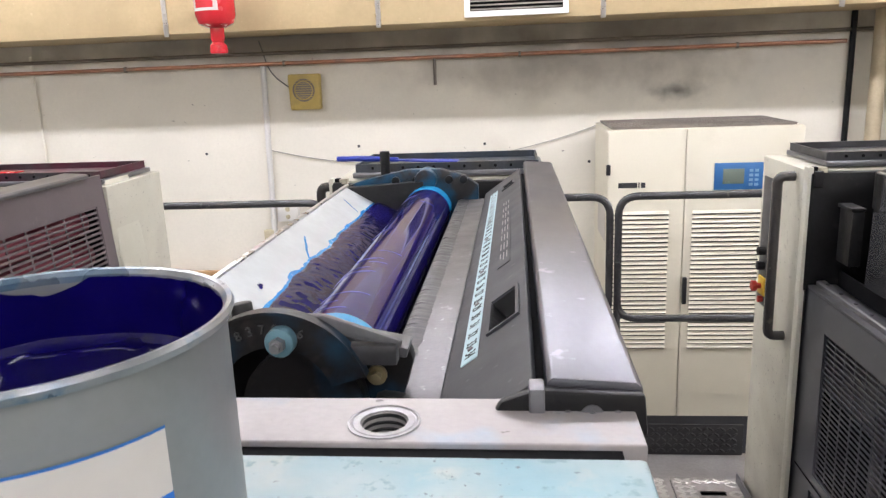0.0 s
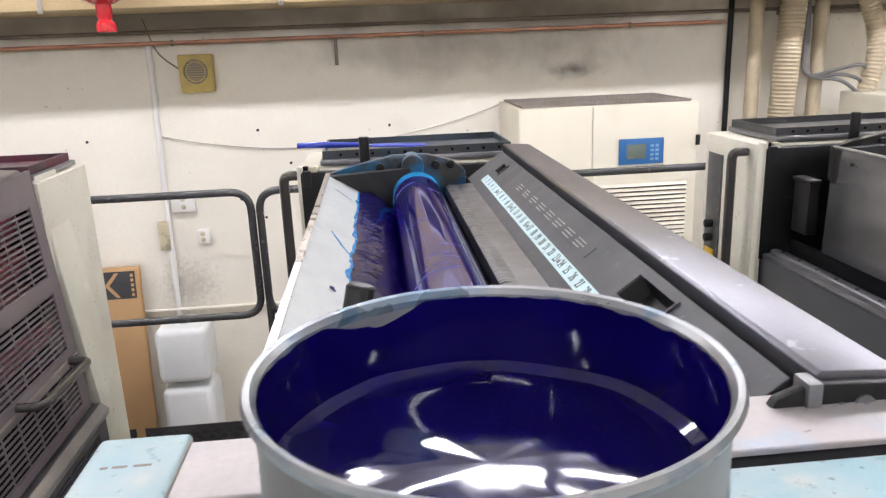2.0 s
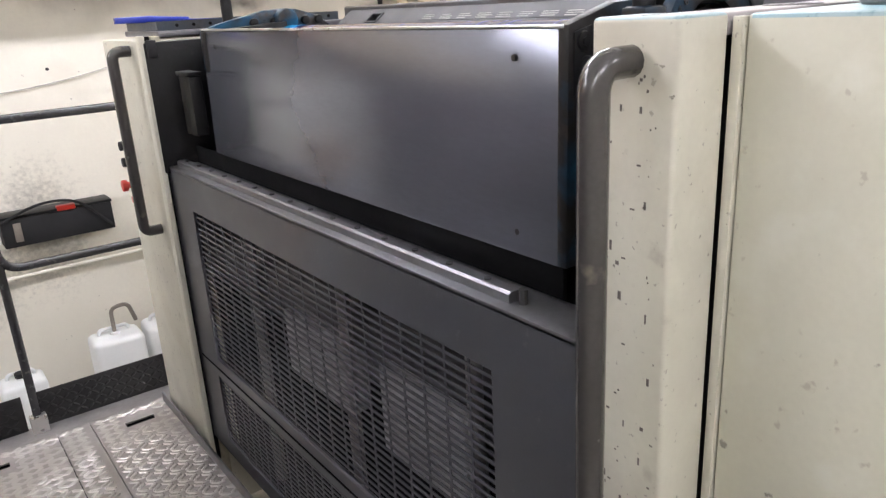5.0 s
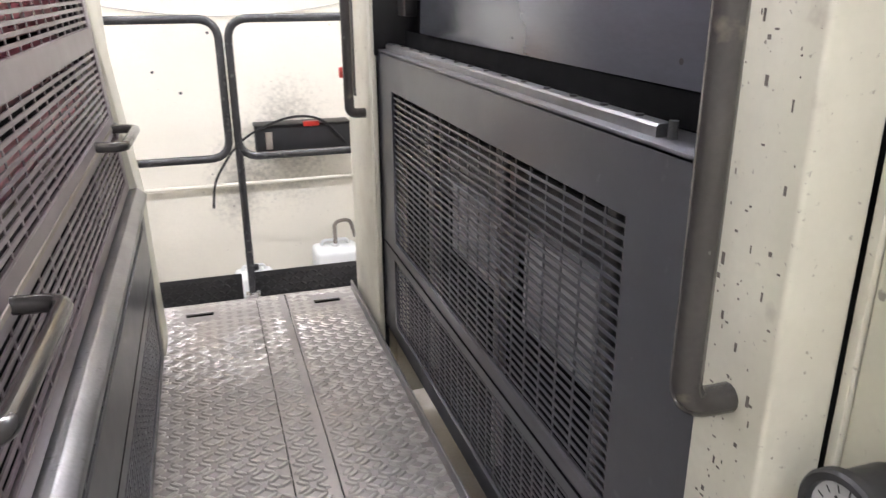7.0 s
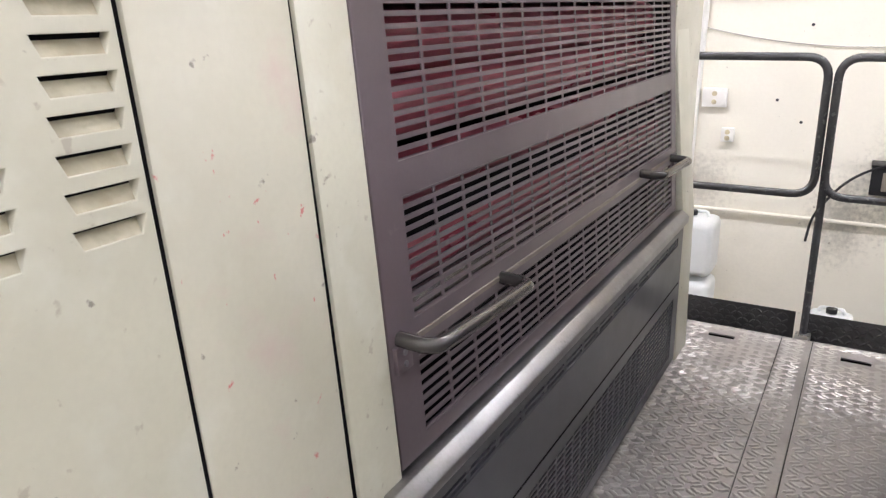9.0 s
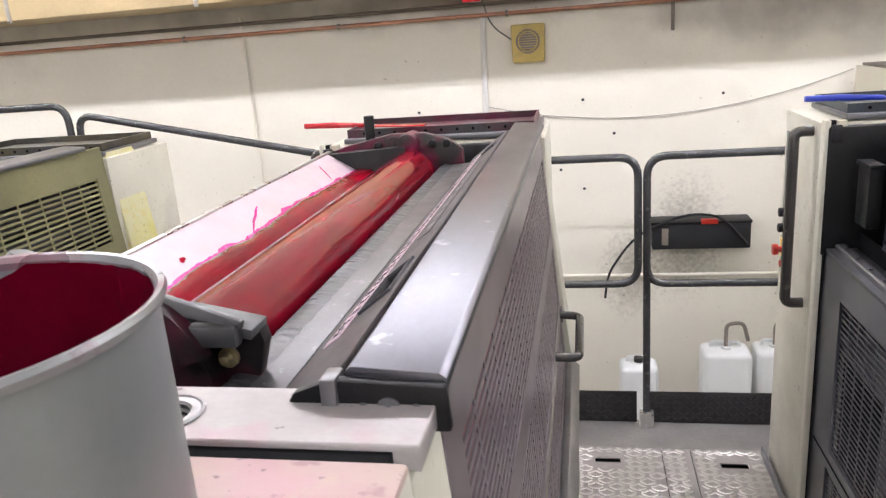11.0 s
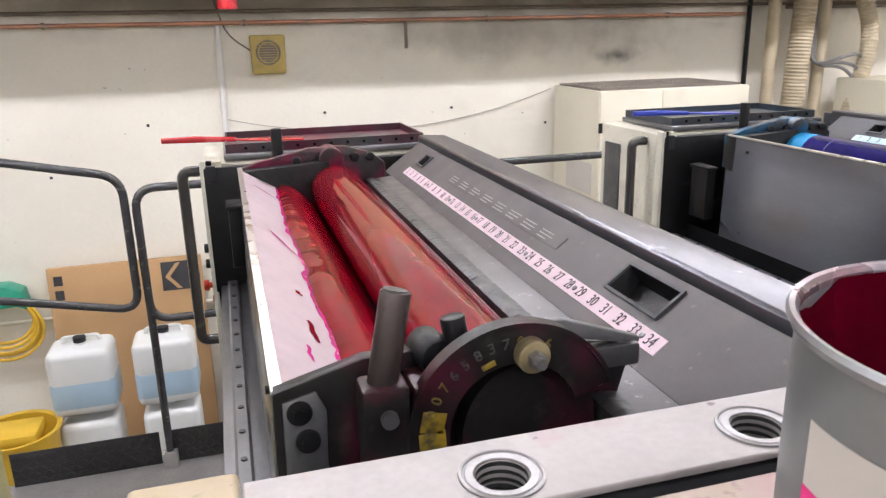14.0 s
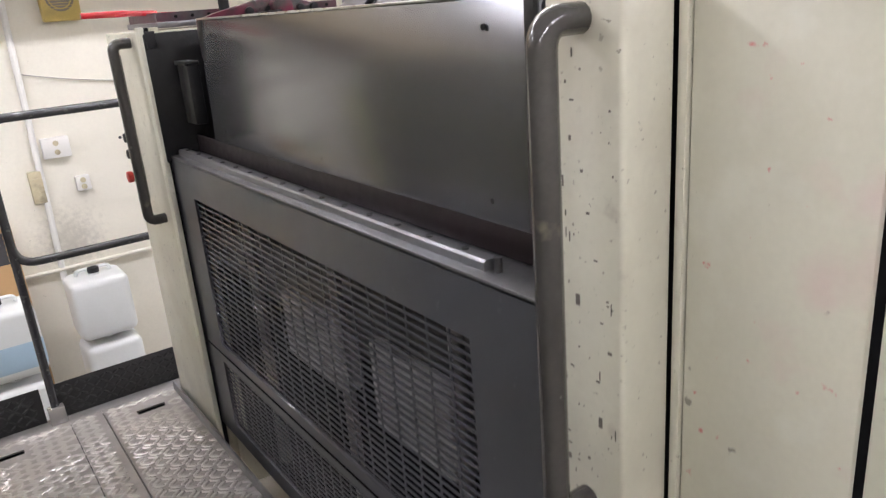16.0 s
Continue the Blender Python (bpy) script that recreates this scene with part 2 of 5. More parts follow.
def stained(name, base, stain, amount, stain2):
    return surf(name, base, 0.45, var=0.10, scale=5, grain=110, bump=0.05,
                stains=((stain, 8, 0.40, 0.66, amount), (stain2, 24, 0.56, 0.68, 0.6), ((0.10, 0.07, 0.11), 50, 0.68, 0.73, 0.7), (tuple(q * 0.6 for q in stain), 80, 0.60, 0.70, 0.6), ((0.08, 0.06, 0.08), 150, 0.68, 0.72, 0.6)))


INKS = {
    "cyan": dict(ink=ink("blue_ink", (0.004, 0.002, 0.060), (0.006, 0.004, 0.10)), roller=ink("blue_roller_ink", (0.006, 0.003, 0.10), (0.010, 0.005, 0.16), 0.0, 0.05, 0.30), foil=(0.52, 0.56, 0.57), smear=(0.03, 0.25, 0.60),
                 cover=stained("pale_blue_stained_paint", (0.47, 0.53, 0.52), (0.22, 0.42, 0.50), 0.85, (0.50, 0.52, 0.47)),
                 strip=(0.50, 0.68, 0.72), guard="dark", cap=None, bright=(0.02, 0.30, 0.62)),
    "magenta": dict(ink=ink("red_ink", (0.20, 0.001, 0.010), (0.27, 0.002, 0.014)), roller=ink("red_roller_ink", (0.20, 0.002, 0.012), (0.25, 0.003, 0.016), 0.0, 0.06, 0.28), foil=(0.62, 0.50, 0.55), smear=(0.62, 0.02, 0.26),
                    cover=stained("pink_stained_paint", (0.50, 0.43, 0.35), (0.50, 0.27, 0.31), 0.8, (0.50, 0.42, 0.28)),
                    strip=(0.70, 0.54, 0.62), guard="dark_warm", cap=stained("beige_stained_paint", (0.50, 0.43, 0.31), (0.52, 0.40, 0.24), 0.8, (0.5, 0.45, 0.36)), bright=(0.45, 0.02, 0.12)),
    "yellow": dict(ink=ink("yellow_ink", (0.55, 0.38, 0.01), (0.6, 0.45, 0.02)), foil=(0.72, 0.70, 0.5), smear=(0.7, 0.55, 0.03),
                   cover=stained("yellow_stained_paint", (0.62, 0.60, 0.36), (0.60, 0.55, 0.16), 0.8, (0.6, 0.5, 0.2)),
                   strip=(0.75, 0.72, 0.5), guard="olive", cap=None, bright=(0.7, 0.5, 0.02)),
    "black": dict(ink=ink("black_ink", (0.006, 0.006, 0.007), (0.02, 0.02, 0.022)), foil=(0.25, 0.25, 0.26), smear=(0.02, 0.02, 0.02),
                  cover=stained("grey_stained_paint", (0.55, 0.54, 0.48), (0.3, 0.3, 0.29), 0.6, (0.2, 0.2, 0.2)),
                  strip=(0.6, 0.6, 0.58), guard="dark", cap=None, bright=(0.02, 0.02, 0.02)),
}

for key, v in INKS.items():
    M["top_" + key] = surf("dirty_frame_steel_" + key, (0.40, 0.375, 0.37), 0.46, 0.25, var=0.14, scale=7, grain=150, bump=0.04,
                           stains=(((0.30, 0.27, 0.26), 6, 0.45, 0.8, 0.6), (tuple(0.25 + 0.35 * q for q in v["bright"]), 17, 0.60, 0.74, 0.6), ((0.10, 0.08, 0.085), 60, 0.69, 0.73, 0.7)))
    v.setdefault("roller", v["ink"])
    M["iron_" + key] = surf("inky_iron_" + key, (0.012, 0.011, 0.011), 0.38, 0.0, var=0.3, scale=14, grain=120, bump=0.12, spec=0.22,
                            stains=((tuple(0.22 * q for q in v["bright"]), 14, 0.46, 0.68, 0.55), ((0.055, 0.048, 0.040), 30, 0.60, 0.74, 0.5)))

    M["far_" + key] = surf("ink_smeared_iron_" + key, (0.020, 0.018, 0.018), 0.32, 0.0, var=0.3, scale=14, grain=120, bump=0.10, spec=0.35,
                           stains=((tuple(0.28 * q for q in v["bright"]), 16, 0.42, 0.62, 0.85), ((0.05, 0.045, 0.04), 30, 0.58, 0.72, 0.6)))
    M["lid_" + key] = surf("ink_stained_lid_" + key, (0.075, 0.075, 0.08), 0.42, 0.4, var=0.3, scale=12, grain=120, bump=0.1,
                           stains=((tuple(0.24 * q for q in v["bright"]), 7, 0.38, 0.6, 0.85 if key == "magenta" else 0.3), ((0.03, 0.03, 0.03), 14, 0.5, 0.7, 0.6)))

# ---- mesh helpers ----
def mesh_of(name, bm, mat, smooth=True):
    me = bpy.data.meshes.new(name)
    bmesh.ops.recalc_face_normals(bm, faces=bm.faces)
    bm.to_mesh(me)
    bm.free()
    me.materials.append(mat)
    if smooth:
        me.shade_smooth()
        me.set_sharp_from_angle(angle=radians(32))
    return me


def thing(name, label, category, group="", at=(0, 0, 0), kind=""):
    ob = new(name)
    ob.location = at
    return tagged(ob, label, category, group, kind)


def part(name, bm, mat, parent, label=""):
    ob = new(name, mesh_of(name, bm, mat))
    ob.parent = parent
    return tagged(ob, label) if label else ob


def capped(name, bm, mat, top, parent, label=""):
    """A part whose upward faces carry another coat than its sides."""
    bmesh.ops.recalc_face_normals(bm, faces=bm.faces)
    bm.normal_update()
    for f in bm.faces:
        f.material_index = 1 if f.normal.z > 0.35 else 0
    ob = part(name, bm, mat, parent, label)
    ob.data.materials.append(top)
    return ob


def solid(name, bm, mat, label="", category="", group="", kind="", at=(0, 0, 0)):
    ob = new(name, mesh_of(name, bm, mat))
    ob.location = at
    return tagged(ob, label, category, group, kind)


def box(bm, x0, x1, y0, y1, z0, z1, bevel=0.0, seg=2):
    vs = [bm.verts.new((x, y, z)) for x in (x0, x1) for y in (y0, y1) for z in (z0, z1)]
    fs = [(0, 1, 3, 2), (4, 6, 7, 5), (0, 4, 5, 1), (2, 3, 7, 6), (0, 2, 6, 4), (1, 5, 7, 3)]
    faces = [bm.faces.new([vs[i] for i in f]) for f in fs]
    if bevel:
        edges = list({e for f in faces for e in f.edges})
        bmesh.ops.bevel(bm, geom=edges, offset=bevel, segments=seg, profile=0.5, affect="EDGES")
    return bm


def slab(bm, pts, a, b, axis="y", bevel=0.0):
    """A prism: a profile of (u, v) points, pushed from a to b along an axis (u, v are x, z for y; y, z for x; x, y for z)."""
    def at(p, d):
        return {"y": (p[0], d, p[1]), "x": (d, p[0], p[1]), "z": (p[0], p[1], d)}[axis]
    v0 = [bm.verts.new(at(p, a)) for p in pts]
    v1 = [bm.verts.new(at(p, b)) for p in pts]
    fs = [bm.faces.new(v0), bm.faces.new(v1[::-1])]
    for i in range(len(pts)):
        j = (i + 1) % len(pts)
        fs.append(bm.faces.new((v0[i], v1[i], v1[j], v0[j])))
    if bevel:
        edges = list({e for f in fs for e in f.edges})
        bmesh.ops.bevel(bm, geom=edges, offset=bevel, segments=2, profile=0.5, affect="EDGES")
    return bm


def rod(bm, p0, p1, r0, r1=None, seg=16, bevel=0.0):
    p0, p1 = Vector(p0), Vector(p1)
    d = p1 - p0
    m = Matrix.Translation((p0 + p1) / 2) @ d.to_track_quat("Z", "Y").to_matrix().to_4x4()
    out = bmesh.ops.create_cone(bm, cap_ends=True, segments=seg, radius1=r0, radius2=r0 if r1 is None else r1, depth=d.length, matrix=m)
    if bevel:
        caps = [e for e in {e for v in out["verts"] for e in v.link_edges} if any(len(f.verts) > 4 for f in e.link_faces)]
        bmesh.ops.bevel(bm, geom=caps, offset=bevel, segments=2, profile=0.5, affect="EDGES")
    return bm


def rounded(pts, r, steps=5, closed=False):
    """A polyline with its corners rounded."""
    pts = [Vector(p) for p in pts]
    n = len(pts)
    out = []
    for i, p in enumerate(pts):
        if not closed and i in (0, n - 1):
            out.append(p)
            continue
        a, b = pts[i - 1] - p, pts[(i + 1) % n] - p
        k = min(r, a.length * 0.49, b.length * 0.49)
        s, e = p + a.normalized() * k, p + b.normalized() * k
        for j in range(steps + 1):
            t = j / steps
            out.append(s.lerp(p, t).lerp(p.lerp(e, t), t))
    return out


def tube(bm, pts, r, seg=10, closed=False):
    """A round tube along a polyline; r is one radius or a function of the point's number."""
    pts = [Vector(p) for p in pts]
    n = len(pts)
    rings = []
    up = None
    for i, p in enumerate(pts):
        a = pts[i - 1] if (i or closed) else p
        b = pts[(i + 1) % n] if (i < n - 1 or closed) else p
        d = (b - a).normalized()
        if up is None:
            up = d.orthogonal().normalized()
        up = (up - d * up.dot(d)).normalized()
        side = d.cross(up)
        rad = r(i) if callable(r) else r
        rings.append([bm.verts.new(p + (up * math.cos(q) + side * math.sin(q)) * rad) for q in (2 * math.pi * k / seg for k in range(seg))])
    for i in range(n if closed else n - 1):
        a, b = rings[i], rings[(i + 1) % n]
        for k in range(seg):
            bm.faces.new((a[k], a[(k + 1) % seg], b[(k + 1) % seg], b[k]))
    if not closed:
        bm.faces.new(rings[0][::-1])
        bm.faces.new(rings[-1])
    return bm


def lathe(bm, prof, seg=40, center=(0, 0, 0), closed=False):
    """A profile of (radius, height) turned about the upright axis."""
    rings = []
    for r, z in prof:
        if r < 1e-6:
            rings.append([bm.verts.new((center[0], center[1], center[2] + z))])
        else:
            rings.append([bm.verts.new((center[0] + r * math.cos(2 * math.pi * k / seg), center[1] + r * math.sin(2 * math.pi * k / seg), center[2] + z)) for k in range(seg)])
    for a, b in zip(rings, rings[1:]):
        for k in range(seg):
            j = (k + 1) % seg
            if len(a) == 1 and len(b) > 1:
                bm.faces.new((a[0], b[k], b[j]))
            elif len(b) == 1 and len(a) > 1:
                bm.faces.new((a[k], a[j], b[0]))
            elif len(a) > 1:
                bm.faces.new((a[k], a[j], b[j], b[k]))
    return bm


def moved(bm, m):
    bm.transform(m)
    return bm


def lattice(bm, u0, u1, v0, v1, nu, nv, bar_u, bar_v, d0, d1, put):
    """A punched sheet: nv rows of slots, nu slots in each; bar_u wide uprights and bar_v high cross bars. put maps (u, v, d) to a place."""
    def bar(a, b, c, e, f0, f1):
        vs = [bm.verts.new(put(u, v, d)) for u in (a, b) for v in (c, e) for d in (f0, f1)]
        for f in ((0, 1, 3, 2), (4, 6, 7, 5), (0, 4, 5, 1), (2, 3, 7, 6), (0, 2, 6, 4), (1, 5, 7, 3)):
            bm.faces.new([vs[i] for i in f])
    for k in range(nv + 1):
        v = v0 + (v1 - v0) * k / nv
        bar(u0, u1, v - bar_v / 2, v + bar_v / 2, d0, d1)
    for k in range(nu + 1):
        u = u0 + (u1 - u0) * k / nu
        bar(u - bar_u / 2, u + bar_u / 2, v0, v1, d0 + (d1 - d0) * 0.15, d1 - (d1 - d0) * 0.1)
    return bm


def holed(name, w, h, t, holes, mat, parent, m, bevel=0.002, label="", ccorner=0.0):
    """A plate of w by h by t with round holes (x, y, r), rectangular ones (x0, y0, x1, y1) or outlines of points, its corner at the origin of m."""
    cu = bpy.data.curves.new(name, "CURVE")
    cu.dimensions, cu.fill_mode, cu.extrude, cu.bevel_depth, cu.bevel_resolution = "2D", "BOTH", t / 2 - bevel, bevel, 1
    loops = [[(bevel, bevel), (w - bevel, bevel), (w - bevel, h - bevel), (bevel, h - bevel)]]
    for q in holes:
        if isinstance(q[0], tuple):
            loops.append(list(q))
        elif len(q) == 3:
            loops.append([(q[0] + (q[2] + bevel) * math.cos(k * math.pi / 14), q[1] + (q[2] + bevel) * math.sin(k * math.pi / 14)) for k in range(28)])
        else:
            loops.append([(q[0] - bevel, q[1] - bevel), (q[2] + bevel, q[1] - bevel), (q[2] + bevel, q[3] + bevel), (q[0] - bevel, q[3] + bevel)])
    for pts in loops:
        s = cu.splines.new("POLY")
        s.points.add(len(pts) - 1)
        for p, c in zip(s.points, pts):
            p.co = (c[0], c[1], 0, 1)
        s.use_cyclic_u = True
    tmp = bpy.data.objects.new("tmp", cu)
    me = bpy.data.meshes.new_from_object(tmp)
    bpy.data.objects.remove(tmp)
    bpy.data.curves.remove(cu)
    weld = bmesh.new()
    weld.from_mesh(me)
    bmesh.ops.remove_doubles(weld, verts=weld.verts, dist=0.00002)
    weld.to_mesh(me)
    weld.free()
    me.name = name
    me.transform(m)
    me.materials.clear()
    me.materials.append(mat)
    ob = new(name, me)
    ob.parent = parent
    return tagged(ob, label) if label else ob


def letters(text, size, m, mat, parent, name="lettering", thick=0.0004, width=1.0):
    cu = bpy.data.curves.new(name, "FONT")
    cu.body, cu.size, cu.extrude, cu.align_x, cu.align_y = text, size, thick, "CENTER", "CENTER"
    tmp = bpy.data.objects.new("tmp", cu)
    me = bpy.data.meshes.new_from_object(tmp)
    bpy.data.objects.remove(tmp)
    bpy.data.curves.remove(cu)
    me.name = name
    me.transform(m @ Matrix.Diagonal((width, 1, 1, 1)))
    me.materials.clear()
    me.materials.append(mat)
    ob = new(name, me)
    ob.parent = parent
    return ob


def plain(name, col, rough=0.5):
    if name not in M:
        M[name] = surf(name, col, rough, var=0.1, scale=20, bump=0.02)
    return M[name]


B = bmesh.new


# ---- the hall ----
def wall(name, x0, x1, y0, y1, z0, z1, mat="wall"):
    return solid(name, box(B(), x0, x1, y0, y1, z0, z1), M[mat], "dusty cream painted plaster wall of the hall", "wall", kind="structure")


M["wall_back"] = surf("sooty_shaded_wall_paint_back", (0.80, 0.765, 0.67), 0.75, var=0.07, scale=1.2, grain=60, bump=0.05,
                      stains=(((0.45, 0.40, 0.32), 1.3, 0.62, 0.8, 0.35), ((0.10, 0.08, 0.07), 26, 0.71, 0.76, 0.6)))


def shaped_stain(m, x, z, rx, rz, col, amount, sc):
    """Adds a cloudy patch, stain as well as painted shade, round a place of the back wall to the material m."""
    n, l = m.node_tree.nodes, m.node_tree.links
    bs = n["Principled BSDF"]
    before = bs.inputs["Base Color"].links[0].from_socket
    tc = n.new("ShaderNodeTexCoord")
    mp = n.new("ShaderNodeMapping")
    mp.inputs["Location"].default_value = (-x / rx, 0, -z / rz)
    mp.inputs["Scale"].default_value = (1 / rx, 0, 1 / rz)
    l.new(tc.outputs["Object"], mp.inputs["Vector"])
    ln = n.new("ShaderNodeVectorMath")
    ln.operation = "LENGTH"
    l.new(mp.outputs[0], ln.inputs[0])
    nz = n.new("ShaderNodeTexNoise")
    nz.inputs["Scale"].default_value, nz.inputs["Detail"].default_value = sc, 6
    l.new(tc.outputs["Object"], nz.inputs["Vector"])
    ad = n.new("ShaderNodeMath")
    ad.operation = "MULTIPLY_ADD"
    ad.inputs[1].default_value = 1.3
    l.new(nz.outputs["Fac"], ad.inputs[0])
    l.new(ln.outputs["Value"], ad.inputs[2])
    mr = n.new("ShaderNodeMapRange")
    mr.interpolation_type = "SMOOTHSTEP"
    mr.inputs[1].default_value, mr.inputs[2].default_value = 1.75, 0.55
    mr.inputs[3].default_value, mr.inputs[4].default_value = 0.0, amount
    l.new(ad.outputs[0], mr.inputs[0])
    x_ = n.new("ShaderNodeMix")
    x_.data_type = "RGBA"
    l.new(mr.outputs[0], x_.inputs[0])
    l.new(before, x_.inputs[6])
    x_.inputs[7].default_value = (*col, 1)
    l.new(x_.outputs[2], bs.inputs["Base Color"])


SOOT_SHADE = (0.19, 0.165, 0.14)
# the wide band at z 2.02 paints the shade under the duct
for args in ((1.3, 1.95, 1.5, 0.42, SOOT_SHADE, 0.75, 4), (1.55, 1.62, 0.20, 0.07, (0.06, 0.055, 0.05), 0.9, 9), (2.2, 1.75, 0.35, 0.35, (0.72, 0.69, 0.62), 0.7, 14),
             (0.10, 0.40, 0.30, 0.45, (0.05, 0.045, 0.04), 0.55, 42), (-0.25, 0.15, 0.22, 0.35, (0.05, 0.045, 0.04), 0.5, 42), (-1.1, 0.30, 0.25, 0.25, (0.06, 0.05, 0.045), 0.4, 42), (-1.0, 2.02, 4.0, 0.20, SOOT_SHADE, 0.75, 3), (0.6, 1.80, 1.0, 0.22, SOOT_SHADE, 0.5, 5), (3.6, 2.0, 1.5, 0.25, SOOT_SHADE, 0.5, 5)):
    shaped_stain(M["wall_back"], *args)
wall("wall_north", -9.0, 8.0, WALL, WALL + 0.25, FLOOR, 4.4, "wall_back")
wall("wall_south", -9.0, 8.0, -5.25, -5.0, FLOOR, 4.4)
wall("wall_east", 8.0, 8.25, -5.25, WALL + 0.25, FLOOR, 4.4)
wall("wall_west", -9.25, -9.0, -5.25, WALL + 0.25, FLOOR, 4.4)
solid("ceiling", box(B(), -9.25, 8.25, -5.25, WALL + 0.25, 4.4, 4.6), M["ceiling"], "pale painted ceiling of the press hall", "ceiling", kind="structure")
solid("floor", box(B(), -9.25, 8.25, -5.25, WALL + 0.25, FLOOR - 0.2, FLOOR), M["concrete"], "worn grey concrete floor of the hall", "floor", kind="structure")


# ---- walkways between the units ----
def lug(bm, x, y, ang, ln=0.030, w=0.0115, h=0.0032):
    c, s = math.cos(ang), math.sin(ang)
    ring = []
    for u, v, z in ((-1, 0, 0), (-0.55, 0.5, 0), (0.55, 0.5, 0), (1, 0, 0), (0.55, -0.5, 0), (-0.55, -0.5, 0)):
        px, py = u * ln / 2, v * w
        ring.append(bm.verts.new((x + px * c - py * s, y + px * s + py * c, z)))
    top = []
    for u, v in ((-0.62, 0), (-0.4, 0.22), (0.4, 0.22), (0.62, 0), (0.4, -0.22), (-0.4, -0.22)):
        px, py = u * ln / 2, v * w
        top.append(bm.verts.new((x + px * c - py * s, y + px * s + py * c, h)))
    for i in range(6):
        j = (i + 1) % 6
        bm.faces.new((ring[i], ring[j], top[j], top[i]))
    bm.faces.new(top)


def walkway(x0):
    """Three tread plates with raised lugs, kick edges and slots, from x0 to x0 + 0.62."""
    w = thing("walkway_plate", "worn steel tread plate walkway between the units", "walkway", "walkways", (x0, 0, TREAD), "structure")
    spans = ((0.0, 0.3045), (0.307, 0.3955), (0.398, 0.62))
    y0, y1 = -0.10, 1.865
    for i, (a, b) in enumerate(spans):
        slots = ()
        if i == 0:
            slots = ((0.092, 1.866, 0.172, 1.892),)
        if i == 2:
            slots = ((0.082, 1.854, 0.164, 1.880),)
        plate = holed("plate", b - a, y1 - y0, 0.006, slots, M["tread"], w, pose(a, y0, -0.003), 0.001)
        bm = B()
        step = 0.0315
        for j in range(int((y1 - y0) / step)):
            for k in range(20):
                x, y = step * (k + 0.5) - 0.003, y0 + step * (j + 0.6)
                worn = max(0.0, min(1.0, (y - 1.25) / 0.5)) * (0.6 + 0.8 * noise.noise((x * 9, y * 5, 2.0)))
                h = 0.0034 * (1 - max(0.0, min(0.88, worn))) * (0.85 + 0.3 * noise.noise((x * 7, y * 7, 8.0)))
                ang = radians(36 if (j + k) % 2 else -36)
                for o in (-0.0068, 0.0068):
                    cx, cy = x - o * math.sin(ang), y + o * math.cos(ang)
                    if a + 0.010 < cx < b - 0.010 and not (1.735 < y < 1.815 and any(a + q[0] - 0.02 < cx < a + q[2] + 0.02 for q in slots)):
                        lug(bm, cx, cy, ang, 0.035, 0.0135, h)
        me = bpy.data.meshes.new("lug_pattern")
        bm.to_mesh(me)
        bm.free()
        me.materials.append(M["tread_lug"])
        ob = new("lug_pattern", me)
        ob.parent = plate
        tagged(ob, kind="stuff")
    for x in (0.002, 0.612):
        part("kick_edge", box(B(), x, x + 0.006, -0.08, 1.84, 0.0, 0.032, 0.001), M["steel_dark"], w)
    part("bearer", box(B(), 0.0, 0.62, y0, y1, -0.06, -0.012), M["black"], w)
    return w


for x in (-1.86, -0.62, 0.62):
    walkway(x - 0.0)
solid("gallery_floor", box(B(), -9, 8, -2.0, -0.105, 0.16, 0.20), M["concrete"], "grey operator gallery floor beside the units", "floor", kind="structure")
solid("gallery_floor", box(B(), -9, 8, 1.87, 2.74, -0.02, 0.03), M["tread"], "worn steel gallery floor behind the units", "floor", kind="structure")


# ---- printing units ----
def guard_x(z):
    """The sloping guard on the unit's right side."""
    return 0.588 + (TOP - z) * 0.075


